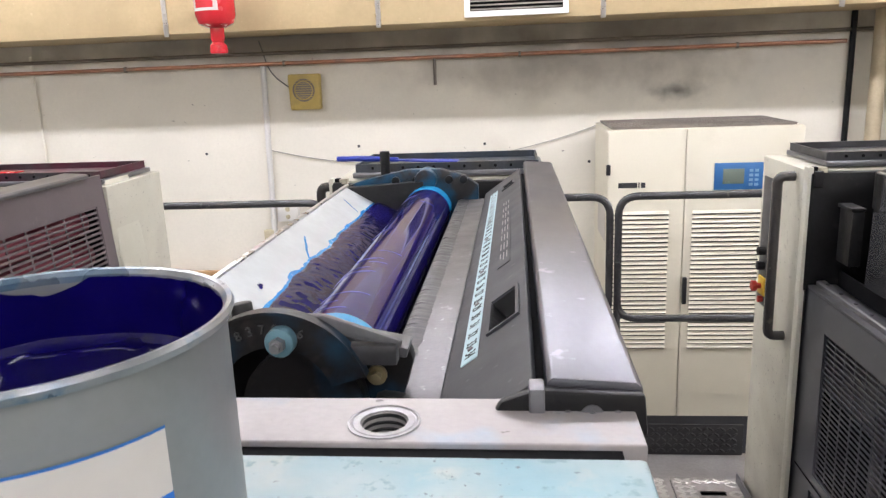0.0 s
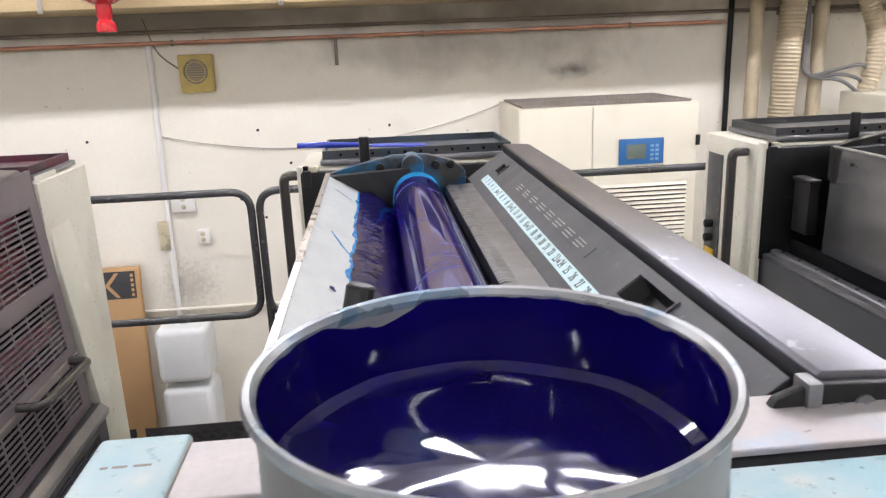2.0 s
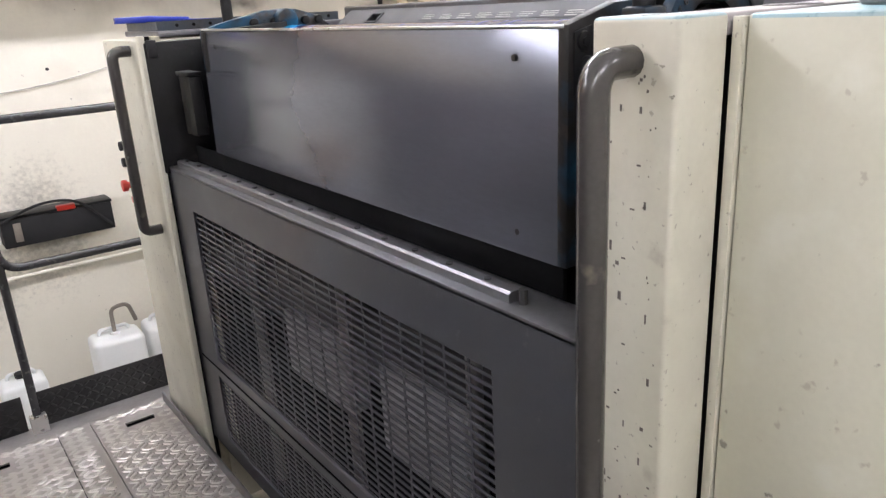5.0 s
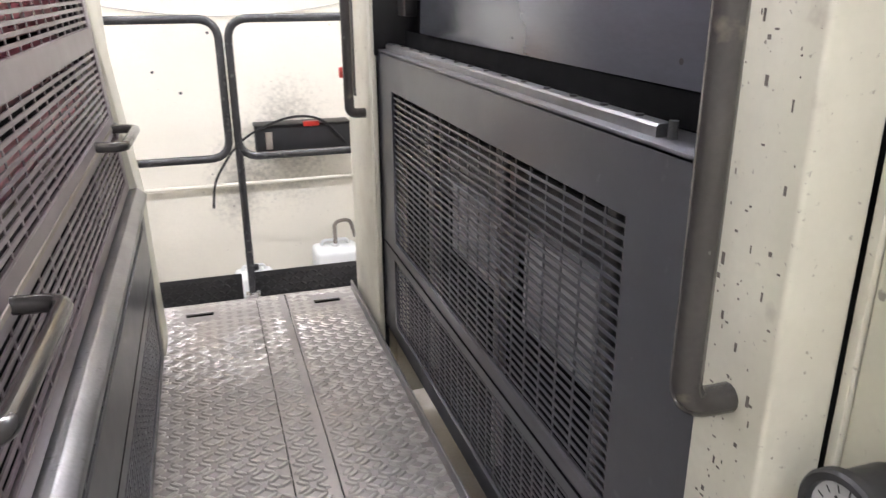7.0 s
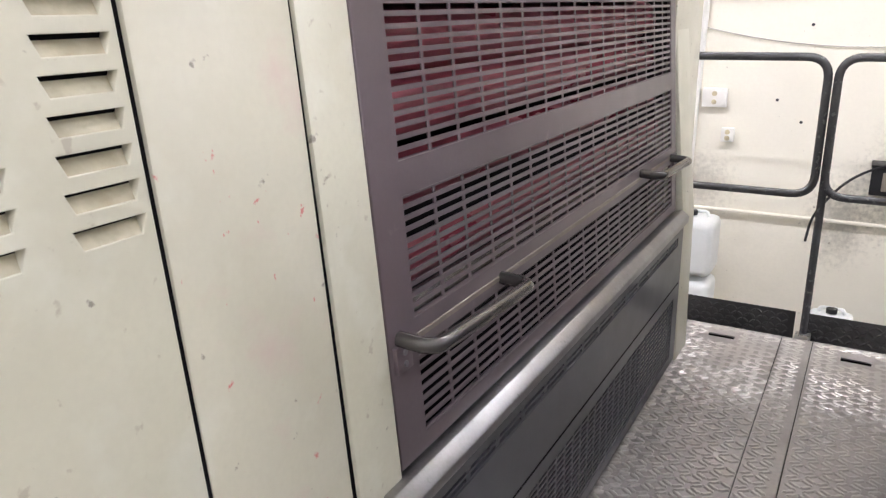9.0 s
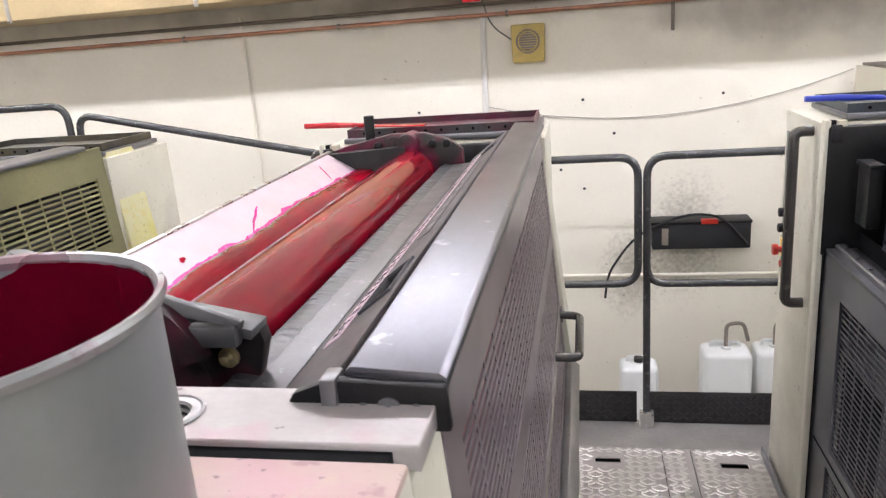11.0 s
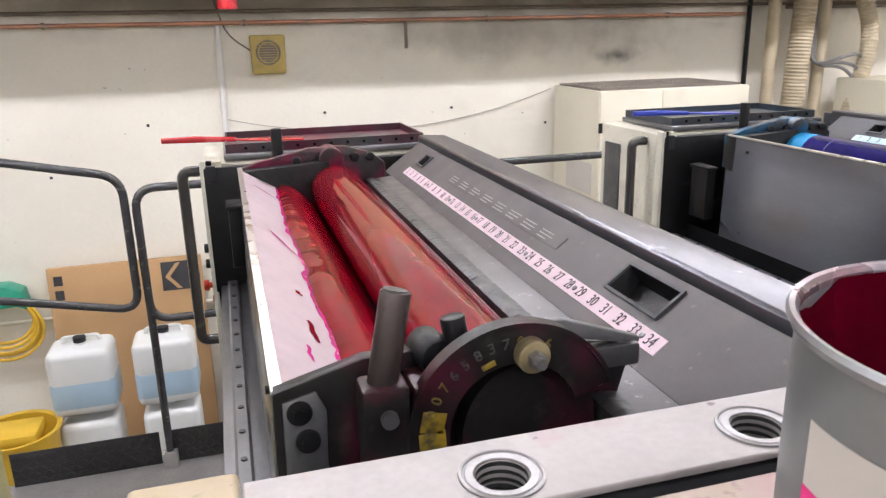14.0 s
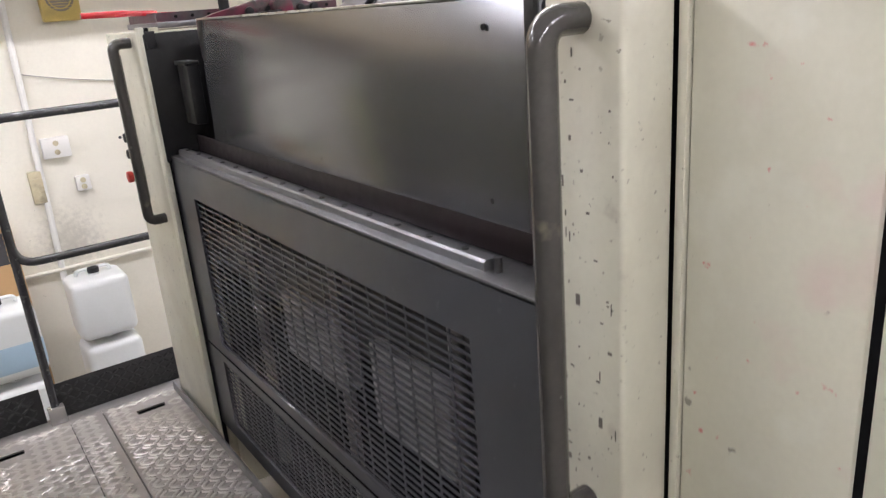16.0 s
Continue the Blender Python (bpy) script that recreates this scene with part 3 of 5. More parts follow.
def printing_unit(x0, color, words):
    k = INKS[color]
    u = thing("printing_unit", words, "printing press", "printing units", (x0, 0, 0))
    g = M[k["guard"]]
    lgm = M["olive"] if color == "yellow" else M["dark"]
    foil = plain("foil_" + color, k["foil"], 0.35)
    smear = plain("smear_" + color, k["smear"], 0.25)
    # frames
    part("near_frame", box(B(), 0.07, 0.585, 0.0, 0.062, 0.2, TOP - 0.022), M["iron"], u)
    holed("frame_top", 0.527, 0.073, 0.018, ((0.155, 0.031, 0.0165), (0.341, 0.031, 0.0165)), M["top_" + color], u, pose(0.068, -0.007, TOP - 0.010), 0.0015, "scratched steel frame top with two threaded holes")
    for hx in (0.223, 0.409):
        bm = B()
        lathe(bm, ((0.0275, 0.0), (0.0272, 0.0010), (0.0255, 0.0012), (0.0245, 0.0002), (0.0240, 0.0002), (0.0230, 0.0009), (0.0180, 0.0006), (0.0172, -0.001)), 36, (hx, 0.024, TOP - 0.0008))
        part("hole_rim", bm, M["steel"], u)
        bm = B()
        lathe(bm, [(0.0172 - (0.0014 if j % 2 else 0), -0.001 - 0.0028 * j) for j in range(12)] + [(0.0, -0.034)], 28, (hx, 0.024, TOP))
        part("threaded_hole", bm, M["iron"], u)
    post = capped("post", box(B(), 0.0, 0.0665, -0.010, 0.08, 0.3, TOP, 0.005, 3), M["cream_old"], k["cap"] or k["cover"], u, "scuffed cream corner post")
    for a, e in ((0.014, 0.019), (0.022, 0.032), (0.036, 0.048)):
        part("stamped_mark", box(B(), a, e, 0.036, 0.0385, TOP - 0.0003, TOP + 0.0003), M["grey_pipe"], post)
    scuffs = B()
    dice = random.Random(31 + len(color))
    for j in range(90):
        yy, zz = -0.002 + 0.072 * dice.random() ** 0.8, 0.86 + 0.64 * dice.random() ** 1.3
        w, h = 0.0006 + 0.0022 * dice.random() ** 2, 0.0008 + 0.0050 * dice.random() ** 3
        box(scuffs, -0.00025, 0.0004, yy - w, yy + w, zz - h, zz + h)
    tagged(part("scuff_mark", scuffs, M["scuff"], post), kind="stuff")
    part("right_post", slab(B(), ((0.53, 0.3), (guard_x(0.3) + 0.002, 0.3), (guard_x(TOP) + 0.002, TOP - 0.022), (0.53, TOP - 0.022)), -0.0125, 0.0725, bevel=0.003), M["cream"], u)
    # covers on the operator side
    capped("front_cover", oblique(slab(B(), ((0.0715, 0.3), (guard_x(0.3) - 0.004, 0.3), (guard_x(TOP) + 0.004, TOP - 0.002), (0.0715, TOP - 0.002)), -0.197, -0.022, bevel=0.004), -0.15, -0.3), M["spatter"] if color == "magenta" else M["cream"], k["cover"], u, "cream front cover with an ink-stained top")
    # black fill behind the open cover joints, standing in for their shade
    part("cover_seam", slab(B(), ((0.077, 0.3), (guard_x(0.3) - 0.006, 0.3), (guard_x(TOP) - 0.006, TOP - 0.009), (0.077, TOP - 0.009)), -0.21, -0.024), M["black"], u)
    part("joint_black_fill", slab(B(), ((0.58, 0.3), (guard_x(0.3) - 0.001, 0.3), (guard_x(TOP) - 0.001, TOP - 0.012), (0.58, TOP - 0.012)), -0.2158, -0.2086), M["black"], u)
    part("joint_black_fill", slab(B(), ((0.579, 0.3), (guard_x(0.3) - 0.003, 0.3), (guard_x(TOP) - 0.003, TOP - 0.024), (0.579, TOP - 0.024)), -0.0212, -0.0132), M["black"], u)
    part("gap_black_fill", box(B(), 0.079, 0.578, -0.0212, -0.0078, TOP - 0.10, TOP - 0.005), M["black"], u)
    part("trim_strip", box(B(), 0.0672, 0.0785, -0.0212, -0.0118, 0.3, TOP - 0.004, 0.0008), M["cream_old"], u)
    cab = capped("front_cabinet", oblique(slab(B(), ((0.0745, 0.2), (guard_x(0.2) - 0.0085, 0.2), (guard_x(TOP) - 0.0085, TOP - 0.006), (0.0745, TOP - 0.006)), -0.470, -0.205, bevel=0.003), -0.15, -0.3), M["cream"], k["cover"], u, "cream operator-side cabinet with louvres")
    louvres = [(-0.254 - 0.098 * col, 1.500 - 0.0272 * row - 0.001 * col) for col in range(2) for row in range(8)]
    sheet_with_openings("louvred_side", -0.470, -0.2165, 0.2, TOP - 0.0065, (), 0.0125, guard_x(0) + 0.004, -0.075, M["cream"], cab, "",
                        [((y - 0.033, z), (y + 0.033, z), (y + 0.026, z - 0.0175), (y - 0.026, z - 0.0175)) for y, z in louvres])
    part("rubber_pad", lathe(B(), ((0.0, 0.0), (0.034, 0.0), (0.034, 0.004), (0.030, 0.006), (0.0, 0.0065)), 28, (0.138, -0.254, TOP - 0.006)), M["rubber"], cab)
    for yy, zz in louvres:
        part("louvre_scoop", louvre(yy, zz), M["scoop"], cab)
        # black strip paints the shadow under the louvre's upper edge
        part("louvre_shade", slab(B(), ((guard_x(zz) - 0.0083, zz - 0.0075), (guard_x(zz) - 0.0070, zz - 0.0075), (guard_x(zz) - 0.0070, zz), (guard_x(zz) - 0.0083, zz)), yy - 0.033, yy + 0.033), M["black"], cab)
    # inner body, a black block in place of the unlit inside
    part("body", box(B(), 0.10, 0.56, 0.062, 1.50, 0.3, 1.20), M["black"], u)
    part("far_frame", box(B(), 0.012, 0.60, 1.502, 1.83, 0.2, TOP - 0.03, 0.006), M["cream_old"], u, "cream far side frame")
    part("far_frame_face", box(B(), 0.016, 0.585, 1.470, 1.500, 1.20, TOP - 0.035, 0.004), M["iron"], u)
    part("far_post", box(B(), 0.008, 0.022, 1.472, 1.5015, 0.3, TOP - 0.02, 0.003), M["cream_old"], u)
    part("far_post_groove", box(B(), 0.0225, 0.036, 1.484, 1.5015, 0.3, TOP - 0.022), M["black"], u)
    part("far_post_strip", box(B(), 0.0365, 0.058, 1.476, 1.5015, 0.3, TOP - 0.022, 0.002), M["scoop"], u)
    part("post_clamp", box(B(), 0.022, 0.044, 1.462, 1.4755, TOP - 0.070, TOP - 0.030, 0.002), M["rubber"], u)
    part("tray_bracket", box(B(), 0.064, 0.0935, 1.335, 1.405, 1.30, 1.435, 0.003), M["iron"], u)
    part("tray_bracket_cap", box(B(), 0.060, 0.0935, 1.330, 1.410, 1.4355, 1.445, 0.002), M["iron"], u)
    # left guard with its punched sheets
    y0, y1, z0, z1 = 0.265, 1.345, 0.738, 1.126
    lg = sheet_with_openings("left_guard", 0.084, 1.505, 0.45, 1.214, ((y0, y1, z0, z1), (0.28, 1.36, 0.495, 0.685)), 0.012, 0.040, 0.0, lgm, u, "dark grey guard with punched slots")
    part("grille", lattice(B(), y0, y1, z0, z1, 20, 27, 0.0048, 0.0052, 0.0338, 0.0358, lambda a, b, d: (d, a, b)), lgm, lg)
    part("fine_grille", lattice(B(), 0.28, 1.36, 0.495, 0.685, 26, 15, 0.0055, 0.0048, 0.0338, 0.0358, lambda a, b, d: (d, a, b)), lgm, lg)
    part("guard_line", box(B(), 0.0262, 0.0285, 0.10, 1.46, 0.709, 0.713), M["black"], lg)
    part("guard_ledge", box(B(), 0.028, 0.100, 0.084, 1.505, 1.208, 1.217, 0.002), M["steel_dark"], lg)
    part("ledge_rail", slab(B(), ((0.045, 1.217), (0.070, 1.217), (0.070, 1.228), (0.066, 1.231), (0.049, 1.231), (0.045, 1.228)), 0.247, 1.46), M["steel_dark"], lg)
    for j in range(15):
        part("rail_screw", rod(B(), (0.0575, 0.30 + 0.08 * j, 1.2305), (0.0575, 0.30 + 0.08 * j, 1.2335), 0.0050, seg=10), M["grimy"], lg)
    part("rail_stop", rod(B(), (0.0575, 0.235, 1.217), (0.0575, 0.235, 1.236), 0.0055, seg=10), M["grimy"], lg)
    part("seal_strip", box(B(), 0.0945, 0.1005, 0.205, 1.45, 1.219, 1.2605, 0.001), M["black"] if color != "magenta" else plain("inky_seal", (0.010, 0.004, 0.006), 0.5), lg)
    part("cylinder", rod(B(), (0.20, 0.1, 1.0), (0.20, 1.48, 1.0), 0.13, seg=28), M["grimy"], u)
    part("inner_box", box(B(), 0.046, 0.09, 0.35, 0.575, 0.85, 1.01, 0.004), plain("inner_grey", (0.32, 0.32, 0.33)), u)
    part("inner_box", box(B(), 0.046, 0.09, 0.69, 0.93, 0.86, 1.00, 0.004), plain("inner_grey", (0.32, 0.32, 0.33)), u)
    for yy in (0.34, 0.70, 1.10):
        part("inner_rod", rod(B(), (0.06, yy, 0.5), (0.06, yy, 1.15), 0.012, seg=12), M["steel"], u)
    # right guard
    gx = guard_x
    rg = sheet_with_openings("right_guard", 0.076, 1.50, 0.90, TOP + 0.004, ((0.138, 1.452, 1.284, 1.468), (0.138, 1.452, 1.085, 1.240), (0.138, 1.452, 0.925, 1.042)), 0.010, 0.588 + TOP * 0.075, -0.075, g, u, "dark sloping guard with punched slots")
    for c0, c1, nv in ((1.282, 1.466, 13), (1.085, 1.240, 11), (0.925, 1.042, 8)):
        part("grille", lattice(B(), 0.138, 1.452, c0, c1, 17, nv, 0.0065, 0.0062, -0.0045, -0.002, lambda a, b, d: (gx(b) + d, a, b)), g, rg)
    part("guard_joint", slab(B(), ((gx(1.062) - 0.004, 1.056), (gx(1.056) + 0.0016, 1.056), (gx(1.066) + 0.0016, 1.063), (gx(1.066) - 0.004, 1.066)), 0.138, 1.452), M["grey_pipe"], rg)
    # added unseen sheet that stops light leaking in behind the rollers
    part("light_leak_block", box(B(), 0.436, 0.442, 0.07, 1.49, 1.2, 1.484), M["black"], u)
    for a, b in ((0.098, 0.385), (1.15, 1.44)):
        part("guard_handle", tube(B(), rounded(((gx(1.065), a, 1.072), (gx(1.065) + 0.052, a, 1.070), (gx(1.065) + 0.052, b, 1.056), (gx(1.065), b, 1.058)), 0.03, 6), 0.0105, 12), M["handle"], rg)
    for hy in (0.082, 1.456):
        hinge = part("hinge", slab(B(), ((gx(1.03) - 0.002, 1.030), (gx(1.03) + 0.006, 1.030), (gx(1.065) + 0.006, 1.065), (gx(1.065) - 0.002, 1.065)), hy, hy + 0.034, bevel=0.001), g, rg)
        for hz in (1.040, 1.055):
            part("screw", rod(B(), (gx(hz) + 0.004, hy + 0.017, hz), (gx(hz) + 0.0085, hy + 0.017, hz), 0.004, seg=10), M["steel_dark"], hinge)
    part("guard_ledge", slab(B(), ((0.628, 0.892), (0.652, 0.896), (0.672, 0.880), (0.670, 0.862), (0.628, 0.862)), 0.03, 1.52, bevel=0.002), M["steel"], rg, "shiny bent steel ledge")
    lp = sheet_with_openings("lower_panel", 0.04, 1.52, 0.43, 0.860, ((0.12, 1.46, 0.46, 0.645), (0.12, 1.46, 0.806, 0.830)), 0.012, 0.658, 0.0, M["dark"], u, "dark lower guard panel")
    part("fine_grille", lattice(B(), 0.12, 1.46, 0.46, 0.645, 30, 14, 0.006, 0.0052, 0.652, 0.655, lambda a, b, d: (d, a, b)), M["dark"], lp)
    part("slit_bar", lattice(B(), 0.12, 1.46, 0.806, 0.830, 14, 2, 0.014, 0.005, 0.648, 0.655, lambda a, b, d: (d, a, b)), M["dark"], lp)
    part("panel_line", box(B(), 0.6572, 0.6590, 0.05, 1.50, 0.680, 0.684), M["black"], lp)
    # rollers behind the grille
    hidden = {"magenta": M["maroon"], "cyan": k["roller"]}.get(color, M["grimy"])
    for zc, xc, r, mt in ((1.42, 0.505, 0.048, hidden), (1.325, 0.515, 0.042, hidden), (1.225, 0.52, 0.045, hidden), (1.125, 0.53, 0.045, hidden), (1.03, 0.53, 0.06, M["sheet"])):
        part("ink_roller", rod(B(), (xc, 0.07, zc), (xc, 1.49, zc), r, seg=28), mt, u)
    part("far_right_post", slab(B(), ((0.58, 0.42), (0.664, 0.42), (0.655, 0.86), (0.585, TOP - 0.012), (0.565, TOP - 0.012)), 1.522, 1.66, bevel=0.005), k["cover"] if color == "yellow" else M["cream"], u)
    fountain(u, color, k, foil, smear)
    # handles at the left corners
    for yy, z0, z1 in ((0.036, 1.034, 1.511), (1.555, 1.045, 1.492)):
        part("grab_handle", tube(B(), rounded(((0.006, yy, z1), (-0.045 if yy < 1 else -0.037, yy, z1), (-0.045 if yy < 1 else -0.037, yy, z0), (0.006, yy, z0)), 0.045, 7), 0.0135, 14), M["handle"], u, "dark grey bent tube handle")
    panel = part("button_panel", box(B(), 0.0085, 0.0125, 1.705, 1.80, 1.07, 1.46, 0.001), M["arm"], u)
    part("button_box", box(B(), 0.001, 0.0083, 1.725, 1.779, 1.105, 1.160, 0.002), M["yellow"], panel)
    part("stop_button", rod(rod(B(), (0.001, 1.752, 1.132), (-0.012, 1.752, 1.132), 0.009, seg=14), (-0.011, 1.752, 1.132), (-0.026, 1.752, 1.132), 0.016, seg=18, bevel=0.003), M["red_btn"], panel)
    for zz in (1.195, 1.24):
        part("push_button", rod(B(), (0.0083, 1.752, zz), (-0.014, 1.752, zz), 0.013, seg=14, bevel=0.002), M["rubber"], panel)
    part("push_button", rod(B(), (0.0083, 1.752, 1.09), (-0.006, 1.752, 1.09), 0.010, seg=14, bevel=0.002), M["red_btn"], panel)
    return u


def oblique(bm, y_far, y_near):
    """Turns the joint face between y_far and y_near slightly out of square."""
    for v in bm.verts:
        if y_near < v.co.y < y_far:
            v.co.y -= (v.co.x - 0.33) * 0.042
    return bm


def louvre(y, z):
    """A pressed-in louvre: a scoop that is deep under its upper edge and runs out flush below."""
    bm = B()
    zb = z - 0.0175
    g0, g1 = guard_x(z) + 0.004, guard_x(zb) + 0.004
    m = [bm.verts.new(p) for p in ((g0 - 0.0112, y - 0.0315, z - 0.0052), (g0 - 0.0112, y + 0.0315, z - 0.0052), (g1 - 0.0005, y + 0.0265, zb), (g1 - 0.0005, y - 0.0265, zb))]
    bm.faces.new(m)
    return bm


def guard_frame(x0, x1, y0, y1, z0, z1, holes):
    """A sheet across y and z with rectangular openings (y0, y1, z0, z1) one above the other."""
    bm = B()
    zs = z1
    for a, b, c, d in sorted(holes, key=lambda q: -q[3]):
        box(bm, x0, x1, y0, y1, d, zs)
        box(bm, x0, x1, y0, a, c, d)
        box(bm, x0, x1, b, y1, c, d)
        zs = c
    box(bm, x0, x1, y0, y1, z0, zs)
    return bm


def sheet_with_openings(name, y0, y1, z0, z1, holes, thick, x_at, lean, mat, parent, label, cuts=()):
    """A sheet across y and z, outer face at x_at for z = 0 and leaning by lean, with openings (y0, y1, z0, z1)."""
    m = Matrix(((0, lean, 1, x_at - thick / 2), (1, 0, 0, y0), (0, 1, 0, z0), (0, 0, 0, 1)))
    m[0][3] += lean * z0
    return holed(name, y1 - y0, z1 - z0, thick, [(a - y0, e - z0, q - y0, f - z0) for a, q, e, f in holes] + [tuple((p - y0, q - z0) for p, q in c) for c in cuts], mat, parent, m, 0.0012, label)


def fountain(u, color, k, foil, smear):
    """The ink fountain on top of a unit: tray, blade, roller, dial, key cover with its scale."""
    T = TOP
    tray = part("ink_tray", slab(B(), ((0.090, 1.262), (0.096, 1.262), (0.101, T - 0.014), (0.096, T - 0.011)), 0.205, 1.30, bevel=0.001), M["sheet_blue"] if color == "cyan" else M["sheet"], u, "grey sheet steel side of the ink tray")
    part("tray_lip", box(B(), 0.093, 0.103, 0.203, 1.30, T - 0.014, T - 0.010, 0.001), M["aluminium"], tray)
    part("tray_end", slab(B(), ((0.090, 1.262), (0.25, 1.262), (0.25, T + 0.012), (0.168, T + 0.010), (0.094, T - 0.010)), 0.196, 0.212, bevel=0.002), M["iron_" + color], tray)
    part("tray_end", slab(B(), ((0.094, 1.30), (0.29, 1.30), (0.29, T - 0.004), (0.094, T - 0.016)), 1.270, 1.30, bevel=0.002), M["iron"], tray)
    for bx, bz in ((0.114, T - 0.028), (0.119, T - 0.054)):
        part("bolt", rod(rod(B(), (bx, 0.198, bz), (bx, 0.190, bz), 0.0105, seg=18, bevel=0.0015), (bx, 0.191, bz), (bx, 0.188, bz), 0.0055, seg=6), M["iron"], tray)
    part("worn_plate", slab(B(), ((0.100, T - 0.085), (0.134, T - 0.085), (0.136, T - 0.030), (0.128, T - 0.012), (0.101, T - 0.018)), 0.1935, 0.1965, bevel=0.0008), M["steel_dark"] if color == "magenta" else M["iron"], tray)
    for by, bz in ((0.28, 1.50), (0.28, 1.29), (0.75, 1.285), (1.22, 1.29), (1.22, 1.50)):
        part("screw", rod(B(), (0.094, by, bz), (0.0905, by, bz), 0.004, seg=10), M["iron"], tray)
    # blade with its foil
    def blade(x):
        return T - 0.012 - (x - 0.100) * 0.60
    slab_pts = ((0.100, blade(0.100)), (0.236, blade(0.236)), (0.236, blade(0.236) - 0.006), (0.100, blade(0.100) - 0.008))
    part("ink_blade", slab(B(), slab_pts, 0.212, 1.270), foil, u, "smeared white protective foil on the ink blade")
    rnd = random.Random(7 + len(color))

    def edge(y):
        return 0.168 + 0.011 * noise.noise((y * 4, 1.7, len(color))) + 0.003 * noise.noise((y * 19, 4.1, 2)) + 0.0014 * noise.noise((y * 90, 4.1, 2))
    bm = B()
    n = 260
    rows = []
    for j in range(n + 1):
        y = 0.216 + 1.050 * j / n
        e = edge(y)
        ring = []
        for i in range(15):
            t = i / 14
            x = e + (0.252 - e) * t
            lift = (0.013 if color == "cyan" else 0.020) * math.sin(math.pi * min(t * 1.05, 1)) ** 0.7
            rough = 0.0022 * noise.noise((x * 60, y * 14, 3)) + 0.0022 * noise.noise((x * 150, y * 60, 6)) + 0.0010 * noise.noise((x * 300, y * 120, 9))
            if color == "magenta":
                rough = 0.0010 * noise.noise((x * 120, y * 9, 3)) + 0.003 * noise.noise((x * 30, y * 3, 6))
            ring.append(bm.verts.new((x, y, blade(x) + 0.0012 + (lift + rough * min(t * 4, 1) if i else 0))))
        rows.append(ring)
    for a, b in zip(rows, rows[1:]):
        for i in range(14):
            bm.faces.new((a[i], b[i], b[i + 1], a[i + 1]))
    part("ink_pool", bm, k["ink"], u, "glossy wet ink lying in the fountain")
    # thin smear along the ink's edge and a few strokes on the foil
    bm = B()
    prev = None
    for j in range(n + 1):
        y = 0.216 + 1.050 * j / n
        e = edge(y)
        w = 0.0035 + 0.007 * max(0, noise.noise((y * 17, 9.2, 1))) + 0.004 * max(0, noise.noise((y * 60, 2.2, 1)))
        cur = [bm.verts.new((x, y, blade(x) + 0.0009)) for x in (e - w, e + 0.004)]
        if prev:
            bm.faces.new((prev[0], cur[0], cur[1], prev[1]))
        prev = cur
    part("ink_smear", bm, smear, u)
    for ya, xa, yb, xb, w in ((0.80, 0.128, 0.70, 0.164, 0.0018), (0.42, 0.146, 0.36, 0.150, 0.0028), (0.34, 0.135, 0.30, 0.138, 0.002), (1.16, 0.120, 1.12, 0.160, 0.002), (0.52, 0.142, 0.505, 0.148, 0.003)):
        bm = B()
        pts = []
        for i in range(9):
            t = i / 8
            x, y = xa + (xb - xa) * t + 0.003 * noise.noise((t * 3, xa * 50, 1)), ya + (yb - ya) * t
            pts.append((x, y, w * (0.3 + 0.7 * math.sin(math.pi * (0.15 + 0.8 * t)))))
        pv = None
        for x, y, ww in pts:
            cur = [bm.verts.new((x + s * ww, y + s * ww * 0.6, blade(x + s * ww) + 0.0011)) for s in (-1, 1)]
            if pv:
                bm.faces.new((pv[0], cur[0], cur[1], pv[1]))
            pv = cur
        if color in ("magenta", "cyan"):
            part("ink_stroke", bm, smear if w < 0.0025 else k["ink"], u)
        else:
            bm.free()
    RX, RZ, RR = 0.301, T - 0.070, 0.056
    ro = part("fountain_roller", rod(B(), (RX, 0.212, RZ), (RX, 1.268, RZ), RR, seg=96), k["roller"], u, "ink-covered fountain roller")
    if color == "cyan":
        for a, b in ((0.211, 0.318), (1.215, 1.2685)):
            part("roller_end", rod(B(), (RX, a, RZ), (RX, b, RZ), RR + 0.0005, seg=64), plain("bright_" + color, k["bright"], 0.2), ro)
    for j in range(16 if color == "cyan" else 0):
        y, q0, sweep = 0.335 + 0.36 * rnd.random() + (0.45 * rnd.random() if j > 11 else 0), radians(50 + 60 * rnd.random()), radians(25 + 45 * rnd.random())
        bm = B()
        tube(bm, [(RX + (RR + 0.0002) * math.cos(q0 + sweep * i / 14), y, RZ + (RR + 0.0002) * math.sin(q0 + sweep * i / 14)) for i in range(15)], 0.0006, 6)
        part("ink_ring", bm, plain("ring_" + color, (0.20, 0.20, 0.40), 0.3), ro)
    # near bracket with dial and lever
    DX, DZ = 0.283, T - 0.048
    br = part("near_bracket", slab(B(), ((0.215, 1.30), (0.215, T - 0.03), (0.236, T - 0.004), (0.270, T + 0.010), (0.330, T + 0.010), (0.405, T - 0.008), (0.408, T - 0.020), (0.394, T - 0.068), (0.378, T - 0.078), (0.36, 1.30)), 0.190, 0.208, bevel=0.002), M["iron_" + color], u, "inky cast bracket of the roller")
    bm = B()
    seg = 30
    for r0, r1, ya, yb in ((0.056, 0.088, 0.152, 0.162), (0.088, 0.0912, 0.149, 0.164)):
        prev = None
        for j in range(seg + 1):
            q = math.pi * (0.10 + 0.95 * j / seg)
            cc, ss = math.cos(q), math.sin(q)
            cur = [bm.verts.new((DX + r * cc, y, DZ + r * ss)) for r, y in ((r0, ya), (r1, ya), (r1, yb), (r0, yb))]
            if prev:
                for i in range(4):
                    bm.faces.new((prev[i], prev[(i + 1) % 4], cur[(i + 1) % 4], cur[i]))
            prev = cur
